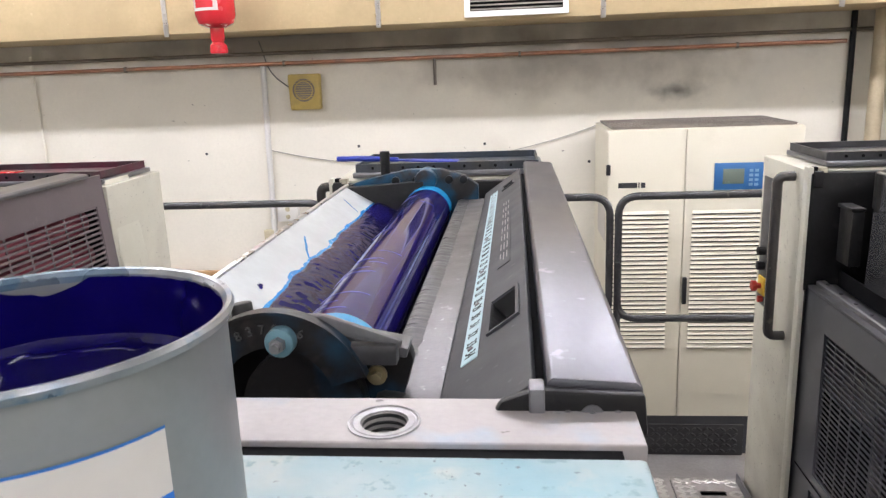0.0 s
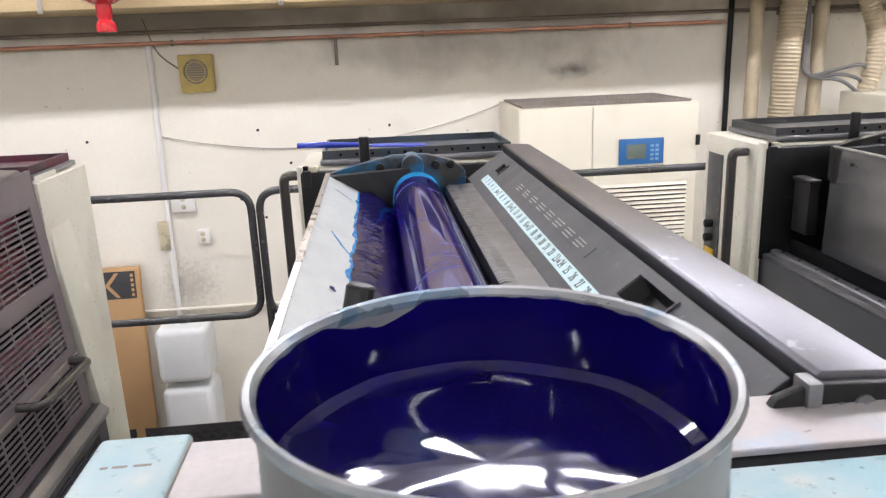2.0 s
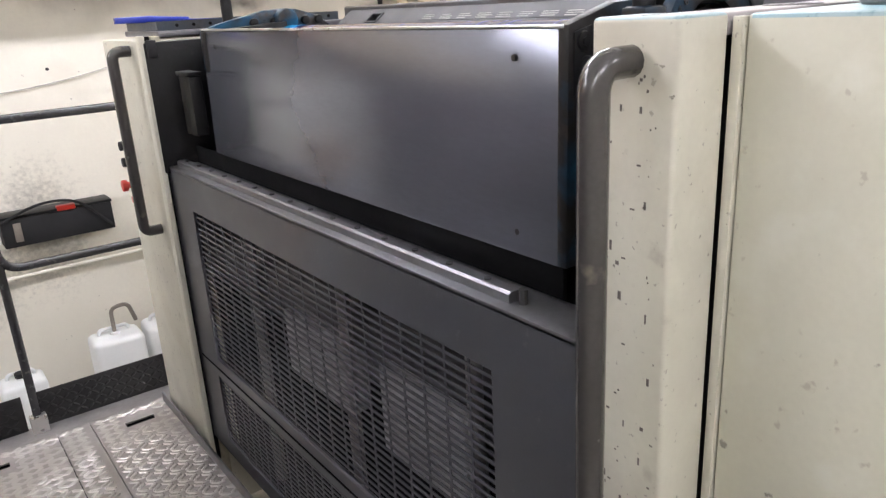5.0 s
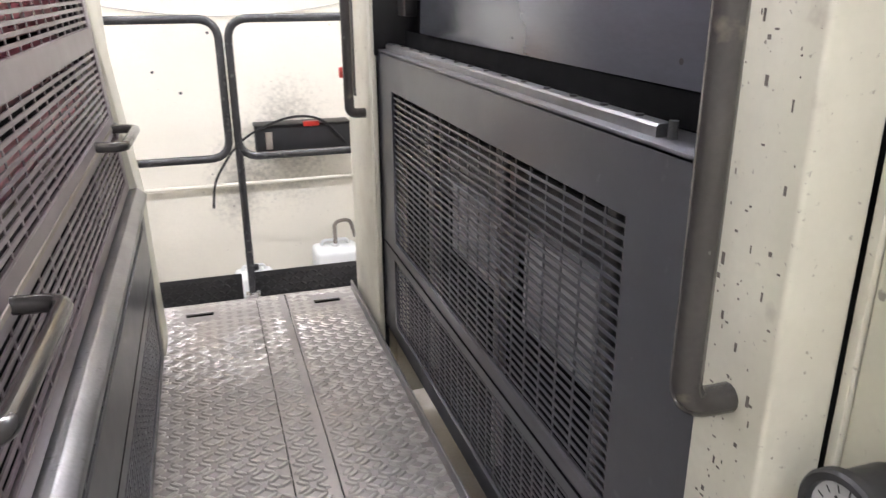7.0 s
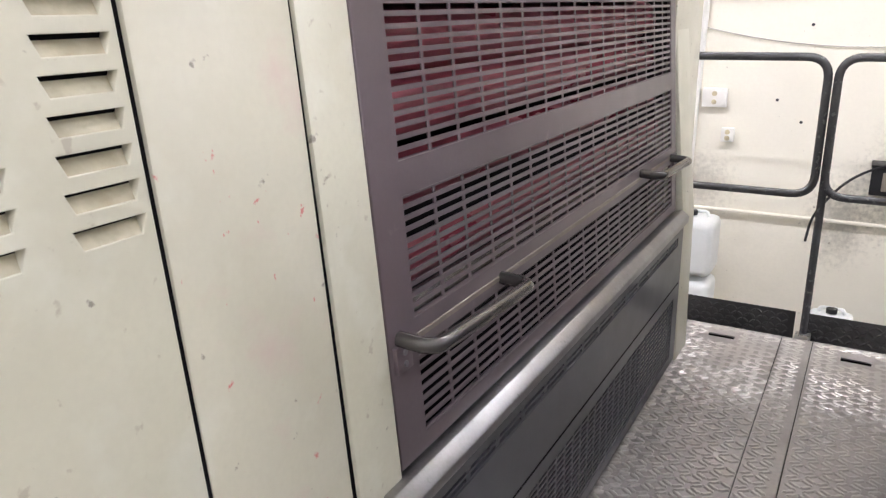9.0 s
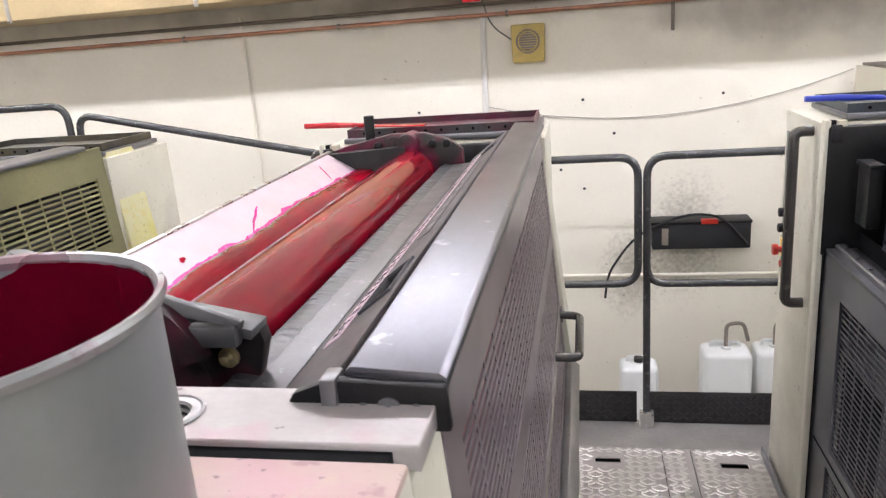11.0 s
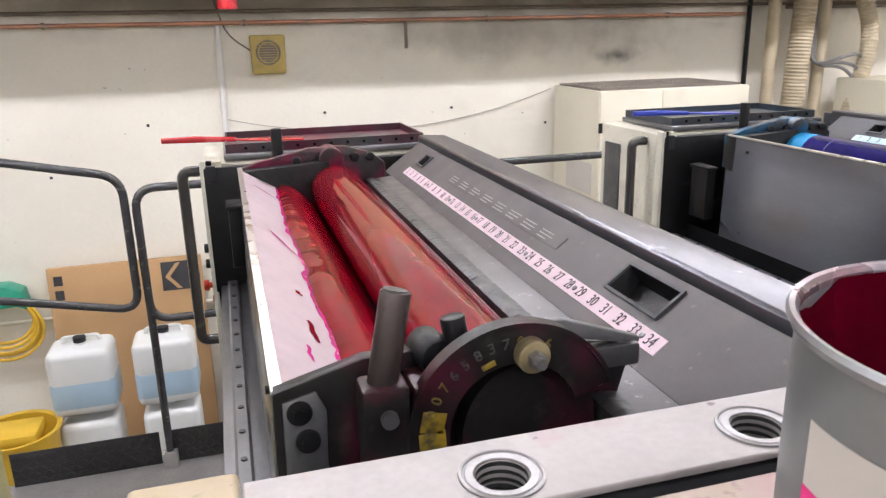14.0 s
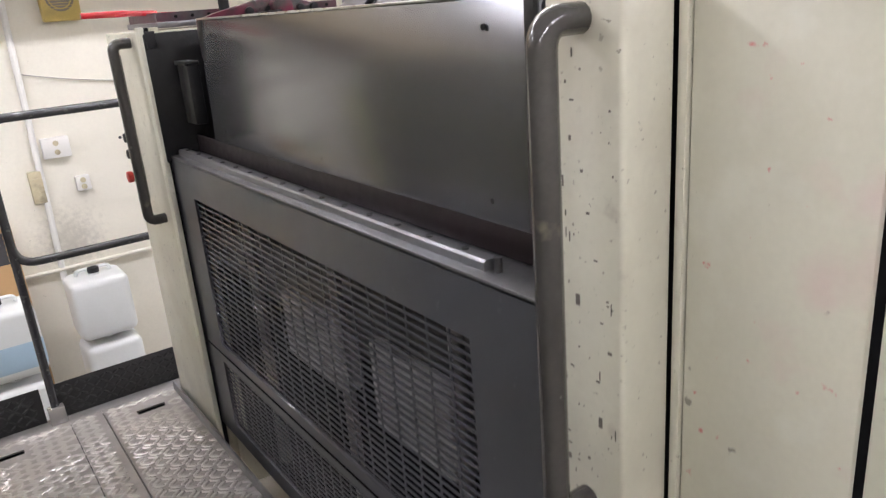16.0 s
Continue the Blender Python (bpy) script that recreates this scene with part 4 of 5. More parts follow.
    dial = part("dial_ring", bm, M["iron_" + color], br, "curved scale ring with raised digits")
    part("dial_disc", rod(B(), (DX + 0.02, 0.168, DZ - 0.012), (DX + 0.02, 0.200, DZ - 0.012), 0.060, seg=36), M["iron_" + color], br)
    for j, ch in enumerate("0 0 7 6 5 8 3 7 0 2 6".split()):
        q = math.pi * (0.90 - 0.052 * j)
        letters(ch, 0.0128, pose(DX + 0.074 * math.cos(q), 0.1512, DZ + 0.074 * math.sin(q), 90, 0, 0) @ pose(0, 0, 0, 0, 0, math.degrees(q) - 90), M["digit_yellow"] if color == "magenta" and j in (0, 1, 2, 8, 10) else M["digit"], dial, "digit", 0.0008)
    if color == "magenta":
        daub = surf("worn_yellow_daub", (0.24, 0.16, 0.012), 0.5, var=0.3, scale=40, grain=120, stains=(((0.03, 0.025, 0.02), 60, 0.48, 0.62, 0.9),))
        for q0, rr, ww, hh in ((1.02, 0.070, 0.012, 0.011), (0.93, 0.071, 0.009, 0.010), (0.62, 0.062, 0.006, 0.0025), (0.47, 0.062, 0.007, 0.002)):
            q = math.pi * q0
            part("ink_daub", moved(box(B(), -ww, ww, -0.0006, 0.0006, -hh, hh, 0.0005), pose(DX + rr * math.cos(q), 0.1515, DZ + rr * math.sin(q), 0, 90 - q0 * 180, 0)), daub, dial)
    part("washer", rod(B(), (0.294, 0.152, T + 0.017), (0.294, 0.138, T + 0.017), 0.0138, seg=26, bevel=0.002), M["brass"] if color != "cyan" else plain("inky_washer", (0.10, 0.20, 0.24), 0.4), br)
    part("bolt", rod(rod(B(), (0.294, 0.140, T + 0.017), (0.294, 0.130, T + 0.017), 0.0072, seg=6), (0.294, 0.131, T + 0.017), (0.294, 0.124, T + 0.017), 0.0045, seg=10), M["steel"], br)
    part("bolt", rod(rod(B(), (0.372, 0.202, T - 0.034), (0.372, 0.186, T - 0.034), 0.010, seg=14), (0.372, 0.187, T - 0.034), (0.372, 0.178, T - 0.034), 0.005, seg=8), M["brass"], br)
    part("stud", rod(B(), (0.247, 0.186, T + 0.005), (0.242, 0.190, T + 0.040), 0.0105, seg=18, bevel=0.002), M["iron"], br)
    part("stud_seat", rod(B(), (0.228, 0.180, T + 0.008), (0.222, 0.215, T + 0.010), 0.016, seg=18, bevel=0.003), M["iron"], br)
    part("clamp_arm", slab(B(), ((0.250, T + 0.020), (0.285, T + 0.036), (0.330, T + 0.035), (0.402, T + 0.010), (0.400, T + 0.002), (0.335, T + 0.020), (0.290, T + 0.024), (0.262, T + 0.010)), 0.1635, 0.172, bevel=0.002), M["arm"], br)
    part("arm_plate", slab(B(), ((0.222, T - 0.006), (0.240, T + 0.004), (0.285, T + 0.014), (0.335, T + 0.014), (0.406, T - 0.001), (0.404, T - 0.011), (0.335, T + 0.002), (0.285, T + 0.002)), 0.1725, 0.2075, bevel=0.0015), M["arm"], br)
    for bx in (0.31, 0.352):
        part("screw", rod(B(), (bx, 0.190, T + 0.006), (bx, 0.190, T + 0.0170 - max(0, bx - 0.335) * 0.25), 0.0048, seg=12), M["steel_dark"], br)
    part("clamp_block", box(B(), 0.352, 0.398, 0.156, 0.1715, T - 0.012, T + 0.008, 0.003), M["grimy"], br)
    part("clamp_step", slab(B(), ((0.252, T + 0.012), (0.262, T + 0.026), (0.280, T + 0.033), (0.280, T + 0.020)), 0.1635, 0.173, bevel=0.002), M["iron_" + color], br)
    lever = part("lever", rod(B(), (0.176, 0.165, T - 0.005), (0.193, 0.175, T + 0.073), 0.0125, seg=20, bevel=0.002), M["lever_brown"] if color == "magenta" else M["iron"], br, "dark round lever handle")
    part("lever_cap", rod(B(), (0.193, 0.175, T + 0.0732), (0.1932, 0.1751, T + 0.0740), 0.0105, seg=20), M["arm"], lever, "worn bright end")
    part("lever_socket", box(B(), 0.158, 0.196, 0.148, 0.182, 1.36, T + 0.004, 0.005), M["iron_magenta"] if color == "magenta" else M["iron_" + color], lever)
    part("bolt", rod(B(), (0.178, 0.149, T - 0.02), (0.178, 0.142, T - 0.02), 0.007, seg=12), M["steel_dark"], lever)
    part("link", box(B(), 0.200, 0.222, 0.155, 0.196, 1.36, T - 0.002, 0.004), M["iron"] if color != "magenta" else plain("link_red", (0.05, 0.010, 0.013), 0.4), br)
    # far bracket
    fb = part("far_bracket", slab(B(), ((0.10, T - 0.014), (0.14, T - 0.002), (0.25, T + 0.022), (0.33, T + 0.022), (0.39, T + 0.004), (0.42, T - 0.02), (0.42, T - 0.10), (0.10, T - 0.10)), 1.300, 1.325, bevel=0.004), M["far_" + color], u, "ink-smeared far bracket")
    part("hub", rod(B(), (0.295, 1.272, T - 0.002), (0.295, 1.345, T - 0.002), 0.026, seg=22, bevel=0.003), M["far_" + color], fb)
    for bx in (0.22, 0.27, 0.35, 0.385):
        part("bolt", rod(B(), (bx, 1.302, T - 0.004), (bx, 1.290, T - 0.004), 0.010, seg=12, bevel=0.002), M["iron"], fb)
    part("lever", rod(B(), (0.185, 1.36, T - 0.06), (0.185, 1.36, T + 0.062), 0.0125, seg=16, bevel=0.002), M["iron"], fb)
    # steel table and key cover right of the roller
    part("steel_table", slab(B(), ((0.380, 1.44), (0.380, T - 0.060), (0.386, T - 0.055), (0.434, T - 0.052), (0.434, 1.44)), 0.10, 1.30, bevel=0.0015), M["table_steel"], u, "bare worn steel table")
    bm = B()
    prev = None
    for j in range(331):
        y = 0.11 + 1.18 * j / 330
        zz = T - 0.051 + 0.0013 * noise.noise((y * 120, 1, 1)) + 0.0011 * noise.noise((y * 300, 5, 1))
        cur = [bm.verts.new(p) for p in ((0.368, y, zz - 0.02), (0.371, y, zz - 0.003), (0.379, y, zz + 0.002 * noise.noise((y * 170, 3, 1))), (0.388, y, zz - 0.001 + 0.0014 * noise.noise((y * 200, 7, 1))), (0.398 + 0.003 * noise.noise((y * 40, 3, 3)), y, T - 0.0545 + 0.0011 * noise.noise((y * 150, 9, 1))), (0.410 + 0.006 * noise.noise((y * 25, 1, 3)), y, T - 0.0570))]
        if prev:
            for i in range(5):
                bm.faces.new((prev[i], cur[i], cur[i + 1], prev[i + 1]))
        prev = cur
    part("caked_ink_edge", bm, M["grimy"], u, "crusted edge of dried ink and metal")
    # black block sunk in the gap in place of its shade
    part("roller_gap_fill", box(B(), 0.359, 0.372, 0.21, 1.30, 1.36, T - 0.080), M["black"], u)
    key_cover(u, color, k)
    part("cover_groove", box(B(), 0.519, 0.530, 0.075, 1.37, 1.47, T - 0.004), M["black"], u)
    part("top_bar", slab(B(), ((0.530, 1.48), (0.530, T + 0.017), (0.534, T + 0.021), (0.597, T + 0.017), (0.602, T + 0.013), (0.602, T + 0.0055), (0.579, T + 0.005), (0.579, 1.48)), 0.055, 1.42, bevel=0.0012), M["bar_steel"], u, "worn dark steel cover bar")
    part("bar_end", slab(B(), ((0.478, T - 0.022), (0.495, T + 0.006), (0.522, T + 0.016), (0.602, T + 0.012), (0.605, T - 0.022)), 0.044, 0.0545, bevel=0.003), M["iron"], u)
    part("bar_end_tab", box(B(), 0.516, 0.528, 0.040, 0.062, T - 0.020, T + 0.018, 0.002), M["steel_dark"], u)
    for bx, r in ((0.545, 0.004), (0.563, 0.0085), (0.582, 0.004)):
        part("bolt", rod(rod(B(), (bx, 0.050, T - 0.004), (bx, 0.042, T - 0.004), r, seg=14), (bx, 0.043, T - 0.004), (bx, 0.040, T - 0.004), r * 0.5, seg=6), M["steel_dark"], u)
    # far lid
    lid = part("far_lid", box(B(), 0.066, 0.585, 1.512, 1.80, T - 0.026, T - 0.012, 0.003), M["steel_dark"], u, "flat lid on the far frame")
    part("lid_tray", guard_tray(0.072, 0.572, 1.53, 1.79, T - 0.012, T + 0.010), M["lid_" + color], lid)
    for j in range(11):
        part("lid_hole", rod(B(), (0.12 + 0.042 * j, 1.5285, T - 0.001), (0.12 + 0.042 * j, 1.526, T - 0.001), 0.004, seg=10), M["black"], lid)


def guard_tray(x0, x1, y0, y1, z0, z1):
    bm = box(B(), x0, x1, y0, y1, z0, z0 + 0.004)
    for a, b, c, d in ((x0, x1, y0, y0 + 0.006), (x0, x1, y1 - 0.006, y1), (x0, x0 + 0.006, y0 + 0.006, y1 - 0.006), (x1 - 0.006, x1, y0 + 0.006, y1 - 0.006)):
        box(bm, a, b, c, d, z0 + 0.004, z1)
    return bm


def key_cover(u, color, k):
    """The dark sloping cover with the zone scale, name plate and two pockets. Its own plane runs along y and up the slope."""
    ang = math.atan2(0.062, 0.084)
    length = math.hypot(0.063, 0.0854)
    # local x runs towards the near end, local y up the slope
    base = Matrix.Translation((0.434, 1.37, TOP - 0.053)) @ Matrix(((0, math.cos(ang), -math.sin(ang), 0), (-1, 0, 0, 0), (0, math.sin(ang), math.cos(ang), 0), (0, 0, 0, 1)))
    kc = holed("key_cover", 1.30, length, 0.006, ((1.008, 0.057, 1.108, 0.092), (0.135, 0.060, 0.175, 0.086)), M["key_paint"] if color != "magenta" else M["key_paint_warm"], u, base @ pose(0, 0, -0.003), 0.001, "dark sloping ink key cover")
    for a, b, c, d in ((1.008, 0.057, 1.108, 0.092), (0.135, 0.060, 0.175, 0.086)):
        bm = B()
        p = [bm.verts.new(q) for q in ((a, b, 0), (c, b, 0), (c, d, 0), (a, d, 0))]
        e = 0.008
        q = [bm.verts.new(v) for v in ((a + e, b + e * 0.6, -0.022), (c - e, b + e * 0.6, -0.022), (c - e, d - e * 0.6, -0.022), (a + e, d - e * 0.6, -0.022))]
        for i in range(4):
            j = (i + 1) % 4
            bm.faces.new((p[i], p[j], q[j], q[i]))
        bm.faces.new(q)
        part("pocket", moved(bm, base), M["iron"], kc)
        rim = B()
        for r in ((a - 0.004, c + 0.004, b - 0.004, b), (a - 0.004, c + 0.004, d, d + 0.004), (a - 0.004, a, b, d), (c, c + 0.004, b, d)):
            box(rim, r[0], r[1], r[2], r[3], -0.001, 0.003)
        part("pocket_rim", moved(rim, base), M["key_paint"], kc)
    s0 = 0.112
    strip = part("zone_scale", moved(box(B(), s0, s0 + 1.038, 0.0215, 0.0425, 0.0, 0.0009), base), plain("scale_" + color, k["strip"], 0.5), kc, "pale strip with zone numbers 1 to 34")
    for j in range(1, 35):
        m = base @ pose(s0 + 0.020 + 0.0303 * (j - 1), 0.032, 0.0012)
        letters(str(j), 0.0200, m, M["print"], strip, "zone_number", 0.0002, 0.78)
        if j in (6, 11, 16, 23, 28, 33):
            part("scale_screw", moved(lathe(B(), ((0.0, 0.0018), (0.003, 0.0016), (0.004, 0.0)), 12, (s0 + 0.035 + 0.0303 * (j - 1), 0.032, 0.0009)), base), M["steel_dark"], strip)
    plate = part("name_plate", moved(box(B(), 0.35, 0.86, 0.060, 0.082, 0.0, 0.001), base), M["key_paint"] if color == "cyan" else M["key_paint_warm"], kc, "engraved metal instruction plate")
    rnd = random.Random(3)
    for col in range(8):
        for row in range(3):
            x = 0.362 + 0.061 * col
            w = 0.028 + 0.018 * rnd.random()
            part("text_bar", moved(box(B(), x, x + w, 0.0642 + 0.0058 * row, 0.0657 + 0.0058 * row, 0.001, 0.0014), base), M["engraving"], plate)
    return kc


printing_unit(0.0, "cyan", "cream and dark grey offset printing unit with blue ink")
printing_unit(-PITCH, "magenta", "cream and dark grey offset printing unit with red ink")
printing_unit(-2 * PITCH, "yellow", "cream and olive offset printing unit with yellow ink")
printing_unit(PITCH, "black", "cream and dark grey offset printing unit with black ink")


# ---- rails behind the walkways ----
def rail_loop(x0, x1, rise, zt, zb, words, post_left):
    """A rounded tube loop with a post; rise lifts its left end."""
    y = 2.70
    r = thing("guard_rail", words, "railing", "guard rails")
    def z(x, h):
        return h + rise * (x1 - x)
    part("loop", tube(B(), rounded(((x0, y, z(x0, zt)), (x1, y, zt), (x1, y, zb), (x0, y, z(x0, zb))), 0.085, 7, True), 0.0165, 12, True), M["rail"], r)
    xp = x0
    if not post_left:
        return r
    part("post", tube(B(), ((xp, y + 0.001, z(xp, zb) + 0.12), (xp, y + 0.001, 0.028)), 0.0160, 12), M["rail"], r)
    part("foot", box(B(), xp - 0.03, xp + 0.03, y - 0.03, y + 0.012, 0.03, 0.10, 0.003), M["aluminium"], r)
    return r


for x in (-0.292, 0.948, -1.532):
    rail_loop(x, x + 1.204, 0.0, 1.250, 0.703, "dark grey bent tube guard rail behind the walkway", True)
rail_loop(-2.83, -1.572, 0.205, 1.300, 0.752, "dark grey tube stair rail rising beside the unit", False)
rail_loop(-4.10, -2.88, 0.0, 1.600, 1.05, "dark grey bent tube guard rail on the raised end", True)
for x in (-1.552, -0.312, 0.928):
    for a, b in ((x - 0.60, x - 0.02), (x + 0.02, x + 0.60)):
        t = thing("toe_board", "upright black tread plate toe board under the rail", "toe board", "toe boards")
        part("board", box(B(), a, b, 2.722, 2.728, 0.03, 0.182, 0.001), M["black_tread"], t)
        bm = B()
        for j in range(int((b - a) / 0.0265)):
            for k in range(5):
                ang = radians(38 if (j + k) % 2 else -38)
                lug(bm, 0.013 + 0.0265 * j, 0.018 + 0.0265 * k, ang)
        tagged(part("lug_pattern", moved(bm, pose(a, 2.722, 0.035, 90, 0, 0)), M["black_tread"], t), kind="stuff")


# ---- ink tins on the covers ----
def ink_tin(x, y, z, color, level):
    k = INKS[color]
    t = thing("ink_tin", {"cyan": "open grey tin half full of blue ink", "magenta": "open grey tin half full of red ink"}[color] + " on the cover", "ink tin", "ink tins", (x, y, z))
    R, H = 0.103, 0.136
    bm = B()
    lathe(bm, ((0.0, 0.0), (R - 0.006, 0.0), (R - 0.003, 0.003), (R - 0.003, H - 0.006), (R - 0.0042, H - 0.006), (R - 0.0042, 0.006), (0.0, 0.006)), 72)
    part("can", bm, M["tin"], t)
    stain = tuple(0.35 * q for q in k["bright"])
    inky = M.setdefault("tin_rim_" + color, surf("ink_smeared_tin_" + color, (0.24, 0.25, 0.26), 0.30, 0.4, var=0.15, scale=9, bump=0.02, stains=((stain, 9, 0.50, 0.72, 0.8), (tuple(0.3 * q for q in k["bright"]), 40, 0.62, 0.70, 0.5))))
    part("rim", lathe(B(), ((R - 0.0043, H - 0.007), (R - 0.0030, H - 0.007), (R, H - 0.006), (R + 0.0018, H - 0.002), (R + 0.0006, H + 0.0006), (R - 0.0022, H), (R - 0.0043, H - 0.003), (R - 0.0043, H - 0.007)), 72), inky, t)
    bm = B()
    lathe(bm, [(0.0, level), (0.04, level + 0.0006), (0.08, level - 0.0005), (R - 0.010, level + 0.0015), (R - 0.0048, level + 0.006)], 72)
    for v in bm.verts:
        v.co.z += 0.0015 * noise.noise((v.co.x * 30, v.co.y * 30, 1.0))
    wet = M.setdefault("tin_" + color, ink("tin_ink_" + color, {"cyan": (0.003, 0.0015, 0.058), "magenta": (0.075, 0.001, 0.008)}[color], {"cyan": (0.004, 0.003, 0.08), "magenta": (0.10, 0.002, 0.013)}[color], 0.02, 0.05, 0.4))
    part("ink", bm, wet, t)
    bm = B()
    ring0, ring1 = [], []
    seg = 144
    for j in range(seg):
        q = 2 * math.pi * j / seg
        top = H - 0.004 - 0.045 * max(0.0, noise.noise((math.cos(q) * 1.9, math.sin(q) * 1.9, 5.0)) - 0.16) - 0.003 * abs(noise.noise((math.cos(q) * 7, math.sin(q) * 7, 8.0)))
        ring0.append(bm.verts.new(((R - 0.0047) * math.cos(q), (R - 0.0047) * math.sin(q), level)))
        ring1.append(bm.verts.new(((R - 0.0046) * math.cos(q), (R - 0.0046) * math.sin(q), top)))
    for j in range(seg):
        i = (j + 1) % seg
        bm.faces.new((ring0[j], ring0[i], ring1[i], ring1[j]))
    part("ink_coat", bm, wet, t)
    return t


def wrap(name, t, R, q0, q1, z0, z1, mat, parent, steps=40, tilt=0.0):
    bm = B()
    prev = None
    for j in range(steps + 1):
        q = radians(q0 + (q1 - q0) * j / steps)
        cur = [bm.verts.new((R * math.cos(q), R * math.sin(q), z)) for z in (z0, z1)]
        if prev:
            bm.faces.new((prev[0], cur[0], cur[1], prev[1]))
        prev = cur
    return part(name, bm, mat, parent)


tin = ink_tin(0.2555, -0.133, TOP - 0.002, "cyan", 0.087)
lab = wrap("label", tin, 0.1004, 175, 345, 0.030, 0.098, M["paper"], tin)
lab.rotation_euler = (0, 0, radians(-10))
wrap("label_band", tin, 0.1007, 175, 345, 0.046, 0.066, plain("label_blue", (0.02, 0.16, 0.55)), lab)
for q in range(7):
    wrap("pictogram", tin, 0.1010, 183 + 22 * q, 190 + 22 * q, 0.049, 0.063, M["paper"], lab, 6)
    wrap("pictogram_mark", tin, 0.1012, 184.5 + 22 * q, 188 + 22 * q, 0.053 - 0.001 * (q % 2), 0.060, M["grey_pipe"], lab, 4)
for q in range(6):
    for j in range(4):
        wrap("text_bar", tin, 0.1009, 193 + 22 * q, 199 + 22 * q + 2 * ((q + j) % 3), 0.0495 + 0.0036 * j, 0.0508 + 0.0036 * j, plain("label_pale_blue", (0.25, 0.42, 0.66)), lab, 4)
wrap("label_edge", tin, 0.1007, 175, 345, 0.098, 0.0995, plain("label_edge_blue", (0.02, 0.14, 0.45)), lab)
wrap("label_edge", tin, 0.1007, 175, 345, 0.0285, 0.030, plain("label_edge_green", (0.05, 0.3, 0.1)), lab)
for q in range(14):
    wrap("barcode_bar", tin, 0.1008, 184 + 1.5 * q, 184.7 + 1.5 * q + 0.3 * (q % 3), 0.034, 0.0445, M["print"], lab, 2)


def around(text, q, z, size, R, mat, parent):
    a = radians(q)
    for i, ch in enumerate(text):
        b = a + (i - (len(text) - 1) / 2) * size * 0.62 / R
        if ch != " ":
            letters(ch, size, pose(R * math.cos(b), R * math.sin(b), z, 90, 0, math.degrees(b) + 90), mat, parent, "letter", 0.0001)


around("PROCESS CYAN", 208, 0.0795, 0.0050, 0.1008, M["print"], lab)
around("2.5 kg", 285, 0.073, 0.008, 0.1008, M["print"], lab)
wrap("logo", tin, 0.1008, 262, 290, 0.081, 0.087, plain("logo_red", (0.6, 0.03, 0.04)), lab, 12)
for j in range(2):
    wrap("text_bar", tin, 0.1008, 197, 214 + 5 * j, 0.0872 + 0.0036 * j, 0.0884 + 0.0036 * j, M["grey_pipe"], lab, 12)
    wrap("text_bar", tin, 0.1008, 217 + 4 * j, 232, 0.0872 + 0.0036 * j, 0.0884 + 0.0036 * j, M["grey_pipe"], lab, 12)
for j in range(4):
    wrap("text_bar", tin, 0.1008, 212, 250 + 8 * (j % 2), 0.0325 + 0.0034 * j, 0.0338 + 0.0034 * j, M["grey_pipe"], lab, 16)

tin = ink_tin(-0.828, -0.1425, TOP - 0.002, "magenta", 0.044)
lab = wrap("label", tin, 0.1004, 165, 250, 0.030, 0.098, M["paper"], tin)
wrap("label_band", tin, 0.1007, 165, 250, 0.052, 0.066, plain("label_pink", (0.75, 0.03, 0.22)), lab)
for q in range(14):
    wrap("barcode_bar", tin, 0.1008, 172 + 1.5 * q, 172.7 + 1.5 * q + 0.3 * (q % 3), 0.034, 0.047, M["print"], lab, 2)
for j in range(2):
    wrap("pictogram", tin, 0.1010, 190 + 20 * j, 199 + 20 * j, 0.054, 0.064, M["paper"], lab, 6)


# ---- pressure gauge on the side of the blue unit's cover ----
g = thing("pressure_gauge", "round grease-stained pressure gauge on the cream cover", "gauge", at=(0.0715, -0.078, 0.984))
face = pose(0, 0, 0, 0, -90, 0)
part("case", moved(lathe(B(), ((0.0, 0.0), (0.038, 0.0), (0.038, 0.042), (0.043, 0.044), (0.043, 0.052), (0.0405, 0.0545), (0.034, 0.053), (0.033, 0.050), (0.033, 0.0475), (0.0, 0.0475)), 44), face), M["grimy"], g)
part("dial", moved(lathe(B(), ((0.0, 0.0482), (0.0332, 0.0482)), 40), face), M["lens_white"], g)
part("needle", moved(box(B(), -0.0010, 0.0010, -0.008, 0.022, 0.0492, 0.0500), face @ pose(0, 0, 0, 0, 0, -60)), M["print"], g)
part("needle_hub", moved(lathe(B(), ((0.004, 0.0483), (0.004, 0.051), (0.0, 0.0515)), 14), face), M["print"], g)
for j in range(13):
    part("mark", moved(box(B(), 0.024, 0.030, -0.0006, 0.0006, 0.0484, 0.0488), face @ pose(0, 0, 0, 0, 0, 225 - 22.5 * j)), M["print"], g)
part("screw", moved(rod(B(), (0.036, 0.0, 0.02), (0.043, 0.0, 0.02), 0.005, seg=10), face @ pose(0, 0, 0, 0, 0, 120)), M["iron"], g)
part("vent_bolt", moved(lathe(B(), ((0.008, 0.0), (0.008, 0.003), (0.0, 0.004)), 16, (-0.099, 0.054, 0.0)), face), M["brass"], g)


# ---- scrapers on the far lids ----
def scraper(x, y, z, turn, mat, words):
    s = thing("ink_scraper", words, "scraper", "ink scrapers", (x, y, z))
    s.rotation_euler = (0, radians(2), radians(turn))
    part("handle", tube(B(), ((-0.02, 0, 0.006), (0.06, 0, 0.008), (0.16, 0, 0.007)), lambda i: (0.0075, 0.0085, 0.006)[i], 12), mat, s)
    part("blade", slab(B(), ((0.15, -0.006), (0.20, -0.022), (0.33, -0.026), (0.33, 0.026), (0.20, 0.022), (0.15, 0.006)), 0.004, 0.008, "z", 0.001), mat, s)
    return s


